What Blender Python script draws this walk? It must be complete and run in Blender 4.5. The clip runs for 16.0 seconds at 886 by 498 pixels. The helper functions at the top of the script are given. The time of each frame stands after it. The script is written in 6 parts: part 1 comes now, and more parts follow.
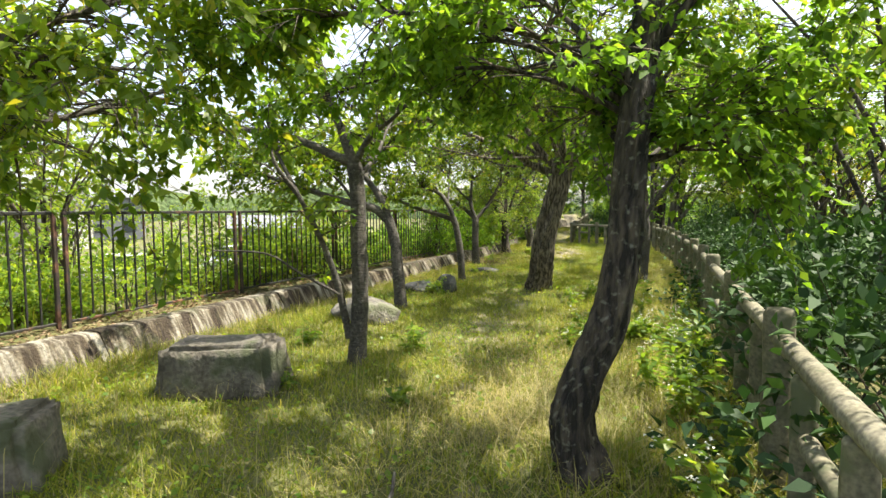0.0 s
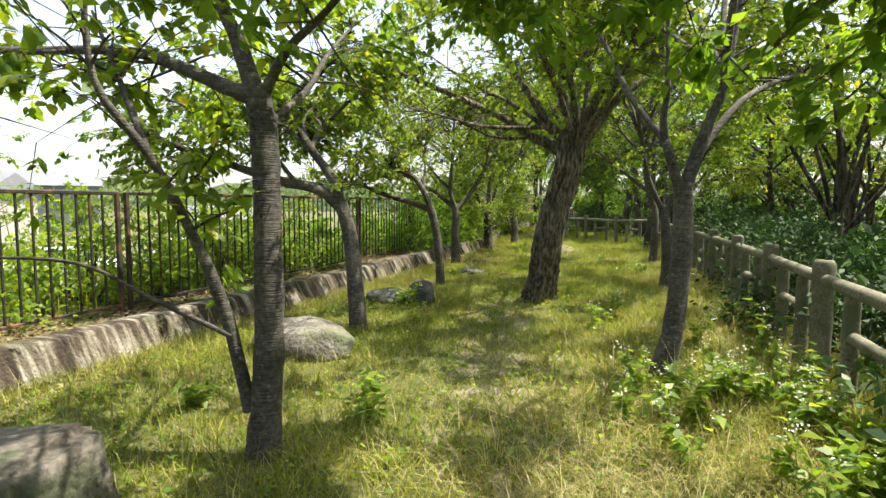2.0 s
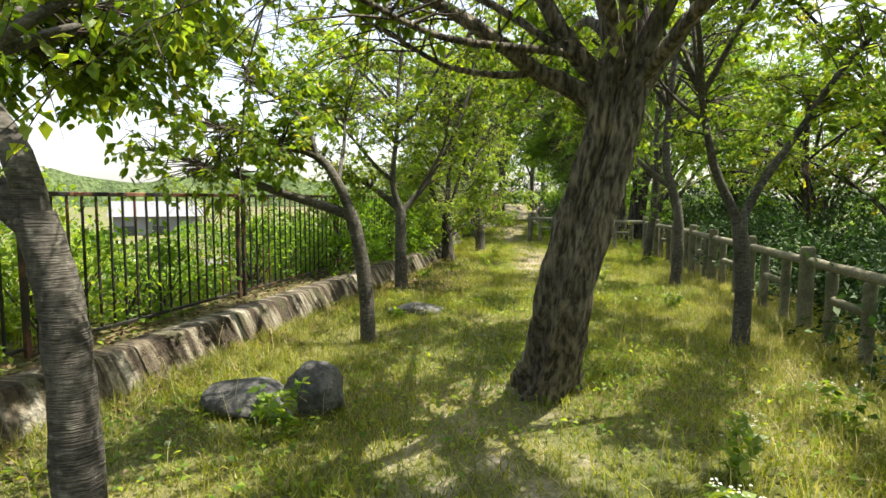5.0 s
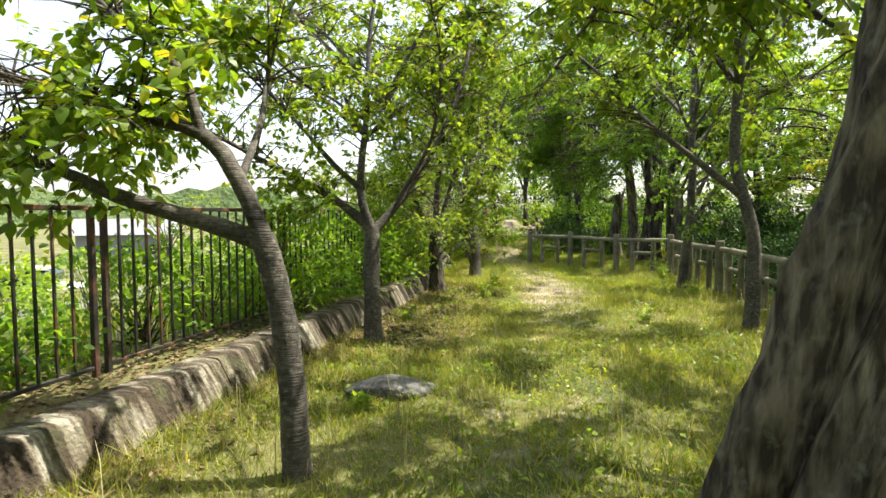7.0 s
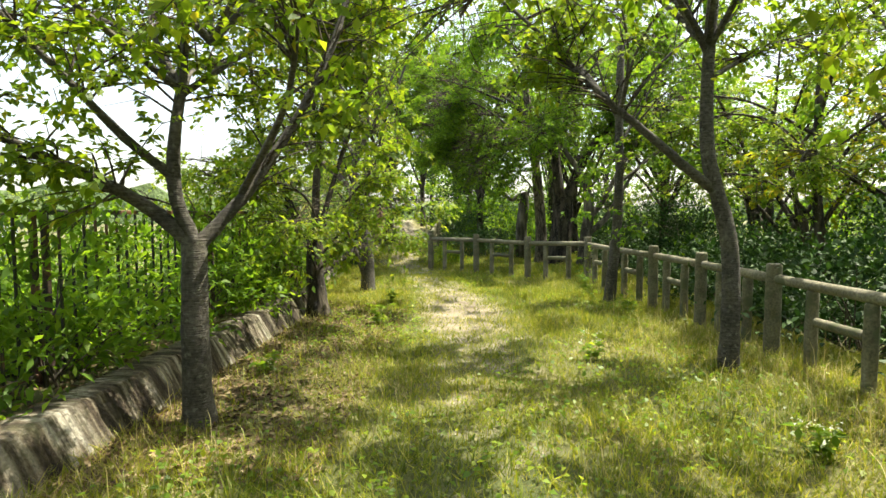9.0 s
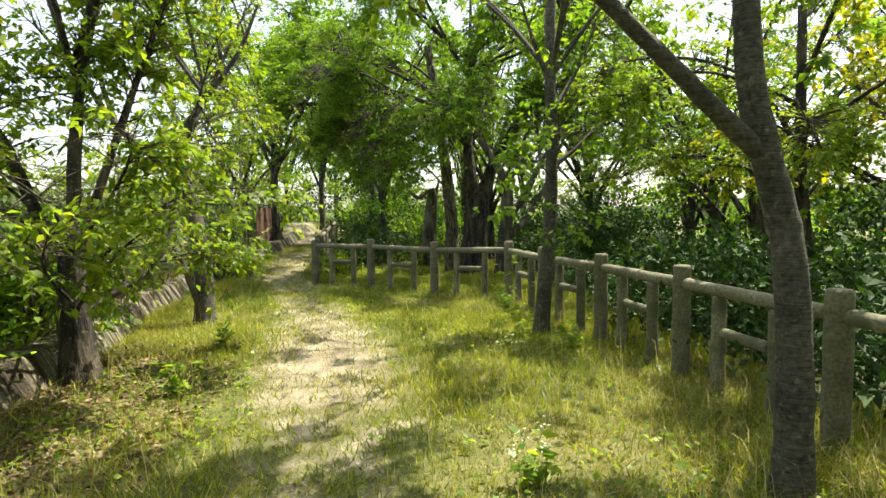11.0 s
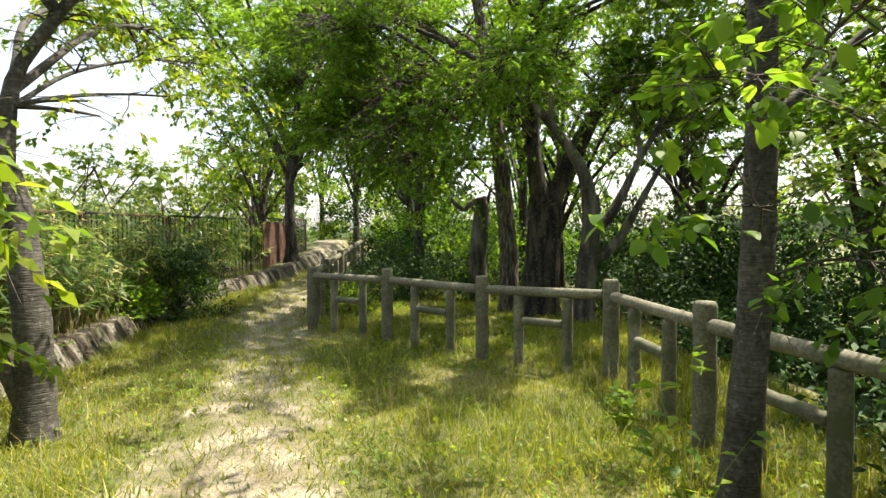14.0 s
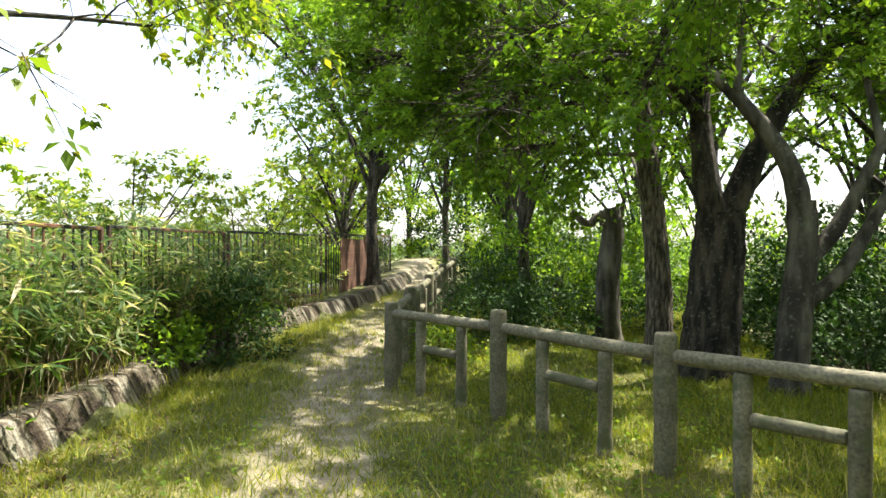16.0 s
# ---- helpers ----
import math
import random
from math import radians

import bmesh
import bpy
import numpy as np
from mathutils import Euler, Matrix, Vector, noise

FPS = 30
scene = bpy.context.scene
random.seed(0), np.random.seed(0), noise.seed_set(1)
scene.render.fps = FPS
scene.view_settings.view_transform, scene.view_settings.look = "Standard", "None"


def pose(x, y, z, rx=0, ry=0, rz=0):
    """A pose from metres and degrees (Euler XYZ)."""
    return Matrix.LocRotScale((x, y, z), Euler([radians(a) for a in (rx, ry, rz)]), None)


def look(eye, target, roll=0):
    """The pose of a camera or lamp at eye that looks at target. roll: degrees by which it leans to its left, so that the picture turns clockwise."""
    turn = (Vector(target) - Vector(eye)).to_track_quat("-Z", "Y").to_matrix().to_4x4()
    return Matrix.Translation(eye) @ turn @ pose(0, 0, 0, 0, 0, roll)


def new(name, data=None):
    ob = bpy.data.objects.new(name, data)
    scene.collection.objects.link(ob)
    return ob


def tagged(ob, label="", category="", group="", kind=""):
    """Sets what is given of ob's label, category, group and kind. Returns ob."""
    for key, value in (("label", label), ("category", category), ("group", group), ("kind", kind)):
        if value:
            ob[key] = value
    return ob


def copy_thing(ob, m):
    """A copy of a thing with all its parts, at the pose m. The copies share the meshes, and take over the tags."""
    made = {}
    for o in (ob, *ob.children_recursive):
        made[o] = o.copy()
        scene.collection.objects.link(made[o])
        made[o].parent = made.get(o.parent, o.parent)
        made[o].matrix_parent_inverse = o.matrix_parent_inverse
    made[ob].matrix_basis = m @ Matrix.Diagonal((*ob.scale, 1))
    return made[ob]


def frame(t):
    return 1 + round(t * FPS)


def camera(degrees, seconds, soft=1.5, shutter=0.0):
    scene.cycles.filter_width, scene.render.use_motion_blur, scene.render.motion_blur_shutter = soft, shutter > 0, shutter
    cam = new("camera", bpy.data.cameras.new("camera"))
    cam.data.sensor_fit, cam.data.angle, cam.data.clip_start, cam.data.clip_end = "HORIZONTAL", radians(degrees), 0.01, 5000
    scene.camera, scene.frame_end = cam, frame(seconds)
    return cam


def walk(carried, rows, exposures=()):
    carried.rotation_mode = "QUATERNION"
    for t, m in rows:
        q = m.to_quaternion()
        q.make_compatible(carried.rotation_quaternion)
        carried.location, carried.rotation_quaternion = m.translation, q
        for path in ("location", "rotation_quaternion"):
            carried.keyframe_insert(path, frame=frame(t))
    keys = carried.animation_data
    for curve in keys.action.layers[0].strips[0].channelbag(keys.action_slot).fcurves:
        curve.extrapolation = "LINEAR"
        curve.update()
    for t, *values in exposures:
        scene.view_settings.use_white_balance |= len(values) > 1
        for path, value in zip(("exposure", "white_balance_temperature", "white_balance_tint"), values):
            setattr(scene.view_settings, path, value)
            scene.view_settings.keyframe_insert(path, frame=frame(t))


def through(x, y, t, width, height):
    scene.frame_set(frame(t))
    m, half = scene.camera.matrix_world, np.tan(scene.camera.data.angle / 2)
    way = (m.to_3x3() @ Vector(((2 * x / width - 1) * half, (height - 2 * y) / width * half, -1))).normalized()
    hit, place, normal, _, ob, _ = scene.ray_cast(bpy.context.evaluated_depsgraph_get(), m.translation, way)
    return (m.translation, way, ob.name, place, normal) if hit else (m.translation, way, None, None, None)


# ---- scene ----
cam = camera(77.0, 16.0)
PATH = [
    (0, (2.141, -0.657, 1.589), (1.876, 1.32, 1.449), -0.3),
    (0.5, (2.056, -0.006, 1.567), (1.77, 1.969, 1.426), -0.3),
    (1, (1.936, 0.543, 1.498), (1.653, 2.519, 1.368), -0.4),
    (1.5, (1.885, 1.14, 1.44), (1.664, 3.123, 1.299), -0.5),
    (2, (1.807, 1.818, 1.481), (1.635, 3.803, 1.317), 0.2),
    (2.5, (1.742, 2.456, 1.487), (1.634, 4.446, 1.32), 0.4),
    (3, (1.82, 3.206, 1.509), (1.739, 5.195, 1.327), 0.0),
    (3.5, (1.773, 3.915, 1.506), (1.706, 5.904, 1.312), 0.4),
    (3.7, (1.763, 4.19, 1.519), (1.706, 6.18, 1.326), 0.3),
    (5.8, (1.773, 7.104, 1.58), (1.765, 9.098, 1.427), 0.7),
    (6, (1.784, 7.379, 1.59), (1.779, 9.374, 1.457), 0.9),
    (6.5, (1.742, 8.05, 1.543), (1.772, 10.045, 1.414), 0.3),
    (7, (1.701, 8.75, 1.528), (1.726, 10.746, 1.403), -0.0),
    (7.5, (1.665, 9.318, 1.512), (1.715, 11.314, 1.401), 0.1),
    (8, (1.744, 9.948, 1.546), (1.844, 11.941, 1.403), 0.1),
    (8.5, (1.778, 10.504, 1.541), (1.947, 12.493, 1.414), 0.1),
    (9, (1.919, 11.054, 1.564), (2.316, 13.01, 1.435), -0.1),
    (9.5, (2.239, 11.779, 1.529), (2.807, 13.692, 1.39), -0.6),
    (10, (2.512, 12.452, 1.479), (3.205, 14.323, 1.342), -0.7),
    (12.3, (3.968, 15.484, 1.502), (4.599, 17.379, 1.409), 0.1),
    (12.5, (4.067, 15.711, 1.498), (4.681, 17.612, 1.409), -0.0),
    (13, (4.281, 16.344, 1.505), (4.861, 18.256, 1.429), 0.1),
    (13.5, (4.376, 16.982, 1.519), (4.904, 18.91, 1.456), -0.1),
    (14, (4.505, 17.595, 1.514), (5.01, 19.529, 1.453), -0.2),
    (14.5, (4.579, 18.254, 1.548), (5.021, 20.204, 1.486), -0.2),
    (15, (4.684, 18.838, 1.553), (5.032, 20.807, 1.514), -0.1),
    (15.5, (4.767, 19.517, 1.568), (5.004, 21.503, 1.552), -0.1),
    (16, (4.661, 20.15, 1.58), (4.863, 22.14, 1.579), 0.2),
]
walk(cam, [(t, look(eye, target, roll)) for t, eye, target, roll in PATH], [(0.0, 1.27, 6800, 10), (2.0, 1.12, 6800, 10), (4.0, 1.14, 6850, 10), (7.0, 1.24, 6900, 9), (10.0, 1.28, 7150, 5), (12.5, 1.1, 7000, 8), (14.0, 1.2, 6900, 10), (16.0, 1.5, 6750, 9)])
SUN_FROM = Vector((0.62, 0.2, 1.3))

world = bpy.data.worlds.new("world")
scene.world = world
world.use_nodes = True
wn = world.node_tree.nodes
sky = wn.new("ShaderNodeTexSky")
sky.sky_type, sky.sun_disc = "NISHITA", False
sky.sun_elevation = math.atan2(SUN_FROM.z, math.hypot(SUN_FROM.x, SUN_FROM.y))
sky.sun_rotation = math.atan2(SUN_FROM.x, SUN_FROM.y)
sky.air_density, sky.dust_density, sky.ozone_density = 1.0, 3.0, 1.0
wn["Background"].inputs["Strength"].default_value = 0.12
haze = wn.new("ShaderNodeMix")
haze.data_type, haze.blend_type = "RGBA", "ADD"
haze.inputs[0].default_value, haze.inputs[7].default_value = 1.0, (2.0, 2.05, 2.1, 1)
world.node_tree.links.new(sky.outputs[0], haze.inputs[6])
world.node_tree.links.new(haze.outputs[2], wn["Background"].inputs[0])

sun_data = bpy.data.lights.new("sun", "SUN")
sun_data.energy, sun_data.angle, sun_data.color = 5.0, radians(0.55), (1.0, 0.95, 0.84)
sun = new("sun", sun_data)
sun.matrix_world = look(SUN_FROM * 20, (0, 0, 0))

# ---- materials ----


def material(name, rough=0.8, metal=0.0):
    m = bpy.data.materials.new(name)
    m.use_nodes = True
    b = m.node_tree.nodes["Principled BSDF"]
    b.inputs["Roughness"].default_value, b.inputs["Metallic"].default_value = rough, metal
    return m, m.node_tree.nodes, m.node_tree.links, b


def ramp(nodes, stops):
    r = nodes.new("ShaderNodeValToRGB")
    el = r.color_ramp.elements
    while len(el) < len(stops):
        el.new(0.5)
    for e, (p, c) in zip(el, stops):
        e.position, e.color = p, (*c, 1)
    return r


def noise_tex(nodes, links, scale, detail=4.0, coords="Object", stretch=None):
    n = nodes.new("ShaderNodeTexNoise")
    n.inputs["Scale"].default_value, n.inputs["Detail"].default_value = scale, detail
    tc = nodes.new("ShaderNodeTexCoord")
    if stretch:
        mp = nodes.new("ShaderNodeMapping")
        mp.inputs["Scale"].default_value = stretch
        links.new(tc.outputs[coords], mp.inputs[0])
        links.new(mp.outputs[0], n.inputs["Vector"])
    else:
        links.new(tc.outputs[coords], n.inputs["Vector"])
    return n


def mix(nodes, links, fac, a, b, blend="MIX"):
    m = nodes.new("ShaderNodeMix")
    m.data_type, m.blend_type = "RGBA", blend
    for sock, v in ((m.inputs[0], fac), (m.inputs[6], a), (m.inputs[7], b)):
        if hasattr(v, "links"):
            links.new(v, sock)
        else:
            sock.default_value = v if isinstance(v, float) else (*v, 1)
    return m.outputs[2]


def bump(nodes, links, bsdf, height, strength, distance):
    b = nodes.new("ShaderNodeBump")
    b.inputs["Strength"].default_value, b.inputs["Distance"].default_value = strength, distance
    links.new(height, b.inputs["Height"])
    links.new(b.outputs[0], bsdf.inputs["Normal"])


def sheared(limbs, dx, dy):
    """Limbs leant over by dx and dy for each metre of height."""
    return [([(x + dx * z, y + dy * z, z) for x, y, z in pts], a, b) for pts, a, b in limbs]


def rough_stuff(name, stops, scale, fine, rough=0.85, strength=0.6, distance=0.01, stretch=None, dirt=None):
    """Two scales of mottling with relief."""
    m, n, l, b = material(name, rough)
    big, small = noise_tex(n, l, scale, 5, stretch=stretch), noise_tex(n, l, fine, 6, stretch=stretch)
    r = ramp(n, stops)
    l.new(big.outputs[0], r.inputs[0])
    shade = ramp(n, [(0.3, (0.55, 0.55, 0.55)), (0.7, (1.3, 1.3, 1.3))])
    l.new(small.outputs[0], shade.inputs[0])
    col = mix(n, l, 1.0, r.outputs[0], shade.outputs[0], "MULTIPLY")
    if dirt:
        d = noise_tex(n, l, dirt[1], 4)
        dr = ramp(n, [(0.52, (0, 0, 0)), (0.62, (1, 1, 1))])
        l.new(d.outputs[0], dr.inputs[0])
        col = mix(n, l, dr.outputs[0], col, dirt[0])
    l.new(col, b.inputs["Base Color"])
    bump(n, l, b, small.outputs[0], strength, distance)
    return m


def leaf_stuff(name, stops, through, rough=0.45, glow=0.5):
    """Leaves: a different green for each leaf, and light that shines through."""
    m, n, l, b = material(name, rough)
    geo = n.new("ShaderNodeNewGeometry")
    r = ramp(n, stops)
    l.new(geo.outputs["Random Per Island"], r.inputs[0])
    big = noise_tex(n, l, 0.9, 2)
    sh = ramp(n, [(0.3, (0.75, 0.8, 0.7)), (0.7, (1.2, 1.15, 1.1))])
    l.new(big.outputs[0], sh.inputs[0])
    col = mix(n, l, 1.0, r.outputs[0], sh.outputs[0], "MULTIPLY")
    l.new(col, b.inputs["Base Color"])
    b.inputs["Specular IOR Level"].default_value = 0.35
    t = n.new("ShaderNodeBsdfTranslucent")
    l.new(mix(n, l, 1.0, col, through, "MULTIPLY"), t.inputs[0])
    s = n.new("ShaderNodeMixShader")
    s.inputs[0].default_value = glow
    l.new(b.outputs[0], s.inputs[1])
    l.new(t.outputs[0], s.inputs[2])
    l.new(s.outputs[0], n["Material Output"].inputs[0])
    return m


def bark_stuff(name, dark, pale, rings, scale=9.0):
    m, n, l, b = material(name, 0.9)
    long_ = (1.1, 1.1, 13) if rings else (1, 1, 0.22)
    streak = noise_tex(n, l, scale, 8, stretch=long_)
    patch = noise_tex(n, l, 2.6, 4)
    r = ramp(n, [(0.32 if rings else 0.4, dark), (0.52, tuple((a + c) / 2 for a, c in zip(dark, pale))), (0.72 if rings else 0.64, pale)])
    if rings:
        grain = noise_tex(n, l, 34, 6)
        mm = n.new("ShaderNodeMath")
        mm.operation = "MULTIPLY_ADD"
        mm.inputs[1].default_value = 0.42
        half = n.new("ShaderNodeMath")
        half.operation = "MULTIPLY"
        half.inputs[1].default_value = 0.58
        l.new(grain.outputs[0], half.inputs[0])
        l.new(streak.outputs[0], mm.inputs[0])
        l.new(half.outputs[0], mm.inputs[2])
        l.new(mm.outputs[0], r.inputs[0])
    else:
        l.new(streak.outputs[0], r.inputs[0])
    pr = ramp(n, [(0.35, (0.55, 0.55, 0.55)), (0.6, (1.1, 1.1, 1.05)), (0.75, (1.5, 1.5, 1.4))])
    l.new(patch.outputs[0], pr.inputs[0])
    lichen = noise_tex(n, l, 24, 8)
    lr = ramp(n, [(0.58, (0, 0, 0)), (0.72, (0.6, 0.6, 0.6))])
    l.new(lichen.outputs[0], lr.inputs[0])
    col = mix(n, l, 1.0, r.outputs[0], pr.outputs[0], "MULTIPLY")
    l.new(mix(n, l, lr.outputs[0], col, (0.23, 0.235, 0.19)), b.inputs["Base Color"])
    bump(n, l, b, streak.outputs[0], 1.0, 0.012 if rings else 0.07)
    return m


BARK_CHERRY = bark_stuff("cherry bark", (0.022, 0.018, 0.015), (0.165, 0.15, 0.13), True)
BARK_DARK = bark_stuff("dark bark", (0.014, 0.011, 0.009), (0.10, 0.08, 0.062), False, 11)
BARK_ROUGH = bark_stuff("rough brown bark", (0.01, 0.008, 0.006), (0.095, 0.078, 0.06), False, 24)
BARK_LEAN = bark_stuff("grooved bark", (0.045, 0.035, 0.027), (0.27, 0.225, 0.175), False, 30)
BARK_PALE = bark_stuff("pale bark", (0.045, 0.037, 0.03), (0.22, 0.195, 0.16), False, 6)
TWIG = bark_stuff("twig bark", (0.035, 0.027, 0.02), (0.14, 0.11, 0.08), False, 20)

LEAF_CHERRY = leaf_stuff("cherry leaves", [(0.0, (0.07, 0.14, 0.018)), (0.5, (0.13, 0.21, 0.025)), (0.93, (0.22, 0.29, 0.035)), (1.0, (0.34, 0.31, 0.05))], (2.2, 2.05, 0.75))
LEAF_MAPLE = leaf_stuff("maple leaves", [(0.0, (0.068, 0.145, 0.022)), (0.5, (0.112, 0.215, 0.03)), (1.0, (0.19, 0.295, 0.042))], (2.0, 1.9, 0.75), 0.55, 0.55)
LEAF_YELLOW = leaf_stuff("yellowing maple leaves", [(0.0, (0.15, 0.24, 0.025)), (0.5, (0.27, 0.31, 0.03)), (1.0, (0.42, 0.37, 0.04))], (1.8, 1.65, 0.6), 0.5)
LEAF_LIME = leaf_stuff("young leaves", [(0.0, (0.11, 0.2, 0.025)), (0.6, (0.17, 0.26, 0.035)), (1.0, (0.28, 0.33, 0.045))], (1.9, 1.8, 0.75), 0.5)
LEAF_DARK = leaf_stuff("evergreen leaves", [(0.0, (0.018, 0.05, 0.015)), (0.6, (0.035, 0.085, 0.022)), (1.0, (0.07, 0.14, 0.03))], (1.3, 1.4, 0.7), 0.62, 0.2)
LEAF_SHRUB = leaf_stuff("shrub leaves", [(0.0, (0.08, 0.16, 0.025)), (0.6, (0.15, 0.25, 0.035)), (1.0, (0.28, 0.36, 0.05))], (2.2, 2.0, 0.85), 0.4)
LEAF_BAMBOO = leaf_stuff("bamboo grass leaves", [(0.0, (0.035, 0.09, 0.025)), (0.5, (0.09, 0.16, 0.04)), (0.8, (0.2, 0.25, 0.09)), (1.0, (0.48, 0.43, 0.24))], (1.8, 1.7, 1.0), 0.4)
GRASS_GREEN = leaf_stuff("green grass", [(0.0, (0.09, 0.145, 0.018)), (0.5, (0.19, 0.235, 0.028)), (0.8, (0.29, 0.315, 0.045)), (1.0, (0.42, 0.4, 0.11))], (1.9, 1.75, 0.9), 0.5, 0.4)
GRASS_DRY = leaf_stuff("dry grass", [(0.0, (0.2, 0.19, 0.05)), (0.4, (0.35, 0.31, 0.12)), (1.0, (0.54, 0.48, 0.27))], (1.2, 1.15, 0.9), 0.6, 0.35)
LITTER = leaf_stuff("fallen leaves", [(0.0, (0.05, 0.035, 0.02)), (0.5, (0.16, 0.1, 0.05)), (1.0, (0.32, 0.25, 0.16))], (1, 1, 1), 0.7, 0.1)
PETAL = leaf_stuff("white petals", [(0.0, (0.7, 0.7, 0.66)), (1.0, (0.85, 0.85, 0.82))], (1, 1, 1), 0.6, 0.3)

CONCRETE_LOG = rough_stuff("grey moulded concrete", [(0.3, (0.125, 0.115, 0.075)), (0.55, (0.19, 0.175, 0.118)), (0.75, (0.275, 0.255, 0.185))], 3.0, 45, 0.85, 0.4, 0.003, None, ((0.10, 0.11, 0.06), 5.0))
ROCK = rough_stuff("grey rock", [(0.3, (0.10, 0.09, 0.075)), (0.5, (0.2, 0.185, 0.155)), (0.7, (0.32, 0.3, 0.26))], 4.0, 30, 0.9, 1.0, 0.02, None, ((0.14, 0.15, 0.09), 3.5))
ROCK_DARK = rough_stuff("dark rock", [(0.3, (0.05, 0.05, 0.05)), (0.6, (0.13, 0.13, 0.125)), (0.8, (0.2, 0.2, 0.19))], 5.0, 30, 0.85, 1.0, 0.02)
RUST = rough_stuff("rusted iron", [(0.3, (0.02, 0.017, 0.016)), (0.47, (0.035, 0.026, 0.022)), (0.58, (0.11, 0.052, 0.034)), (0.72, (0.24, 0.12, 0.07))], 4.0, 60, 0.75, 0.5, 0.002)


def iron_stuff():
    """Dark paint, with rust that takes some bars more than others."""
    m, n, l, b = material("dark painted iron", 0.6)
    big, small = noise_tex(n, l, 4.0, 6, stretch=(1, 1, 0.5)), noise_tex(n, l, 60, 6)
    info = n.new("ShaderNodeObjectInfo")
    add = n.new("ShaderNodeMath")
    add.operation = "MULTIPLY_ADD"
    add.inputs[1].default_value = 0.26
    l.new(info.outputs["Random"], add.inputs[0])
    l.new(big.outputs[0], add.inputs[2])
    r = ramp(n, [(0.5, (0.013, 0.014, 0.013)), (0.7, (0.03, 0.026, 0.022)), (0.76, (0.12, 0.055, 0.03)), (0.9, (0.26, 0.13, 0.07))])
    l.new(add.outputs[0], r.inputs[0])
    l.new(r.outputs[0], b.inputs["Base Color"])
    bump(n, l, b, small.outputs[0], 0.4, 0.002)
    return m


IRON = iron_stuff()


def curb_stuff():
    m, n, l, b = material("stained old concrete", 0.9)
    big, small = noise_tex(n, l, 1.3, 5), noise_tex(n, l, 38, 6)
    run, thin = noise_tex(n, l, 5.0, 6, stretch=(0.5, 1.6, 0.12)), noise_tex(n, l, 13.0, 5, stretch=(0.4, 1.6, 0.1))
    r = ramp(n, [(0.3, (0.12, 0.095, 0.065)), (0.45, (0.21, 0.19, 0.15)), (0.6, (0.30, 0.285, 0.24)), (0.75, (0.40, 0.385, 0.34))])
    l.new(big.outputs[0], r.inputs[0])
    rr = ramp(n, [(0.42, (1.1, 1.1, 1.08)), (0.5, (0.62, 0.56, 0.47)), (0.56, (0.2, 0.155, 0.115))])
    l.new(run.outputs[0], rr.inputs[0])
    tr = ramp(n, [(0.44, (1.05, 1.05, 1.05)), (0.6, (0.36, 0.32, 0.28))])
    l.new(thin.outputs[0], tr.inputs[0])
    col = mix(n, l, 1.0, r.outputs[0], rr.outputs[0], "MULTIPLY")
    col = mix(n, l, 1.0, col, tr.outputs[0], "MULTIPLY")
    moss = noise_tex(n, l, 3.1, 5)
    mr = ramp(n, [(0.55, (0, 0, 0)), (0.68, (0.65, 0.65, 0.65))])
    l.new(moss.outputs[0], mr.inputs[0])
    col = mix(n, l, mr.outputs[0], col, (0.075, 0.085, 0.035))
    sm = ramp(n, [(0.3, (0.65, 0.65, 0.65)), (0.7, (1.2, 1.2, 1.2))])
    l.new(small.outputs[0], sm.inputs[0])
    l.new(mix(n, l, 1.0, col, sm.outputs[0], "MULTIPLY"), b.inputs["Base Color"])
    bump(n, l, b, small.outputs[0], 1.0, 0.025)
    return m


CURB = curb_stuff()


def ground_stuff():
    m, n, l, b = material("grassy earth", 0.95)
    big, mid, small = noise_tex(n, l, 0.55, 5), noise_tex(n, l, 3.0, 6), noise_tex(n, l, 55, 6)
    turf = ramp(n, [(0.3, (0.06, 0.075, 0.02)), (0.5, (0.11, 0.115, 0.035)), (0.7, (0.22, 0.19, 0.08))])
    l.new(big.outputs[0], turf.inputs[0])
    bare = ramp(n, [(0.3, (0.13, 0.10, 0.065)), (0.55, (0.28, 0.24, 0.17)), (0.8, (0.42, 0.37, 0.28))])
    l.new(mid.outputs[0], bare.inputs[0])
    worn = n.new("ShaderNodeAttribute")
    worn.attribute_name = "worn"
    add = n.new("ShaderNodeMath")
    add.operation = "ADD"
    l.new(worn.outputs["Fac"], add.inputs[0])
    l.new(mid.outputs[0], add.inputs[1])
    edge = ramp(n, [(0.80, (0, 0, 0)), (1.0, (1, 1, 1))])
    edge.color_ramp.elements[0].position, edge.color_ramp.elements[1].position = 0.72, 0.98
    l.new(add.outputs[0], edge.inputs[0])
    col = mix(n, l, edge.outputs[0], turf.outputs[0], bare.outputs[0])
    sm = ramp(n, [(0.3, (0.6, 0.6, 0.6)), (0.7, (1.3, 1.3, 1.3))])
    l.new(small.outputs[0], sm.inputs[0])
    l.new(mix(n, l, 1.0, col, sm.outputs[0], "MULTIPLY"), b.inputs["Base Color"])
    bump(n, l, b, small.outputs[0], 0.8, 0.015)
    return m


GROUND = ground_stuff()


def plain(name, color, rough=0.6, metal=0.0):
    return rough_stuff(name, [(0.3, tuple(c * 0.85 for c in color)), (0.7, color)], 2.0, 30, rough, 0.15, 0.003) if not metal else material(name, rough, metal)[0]


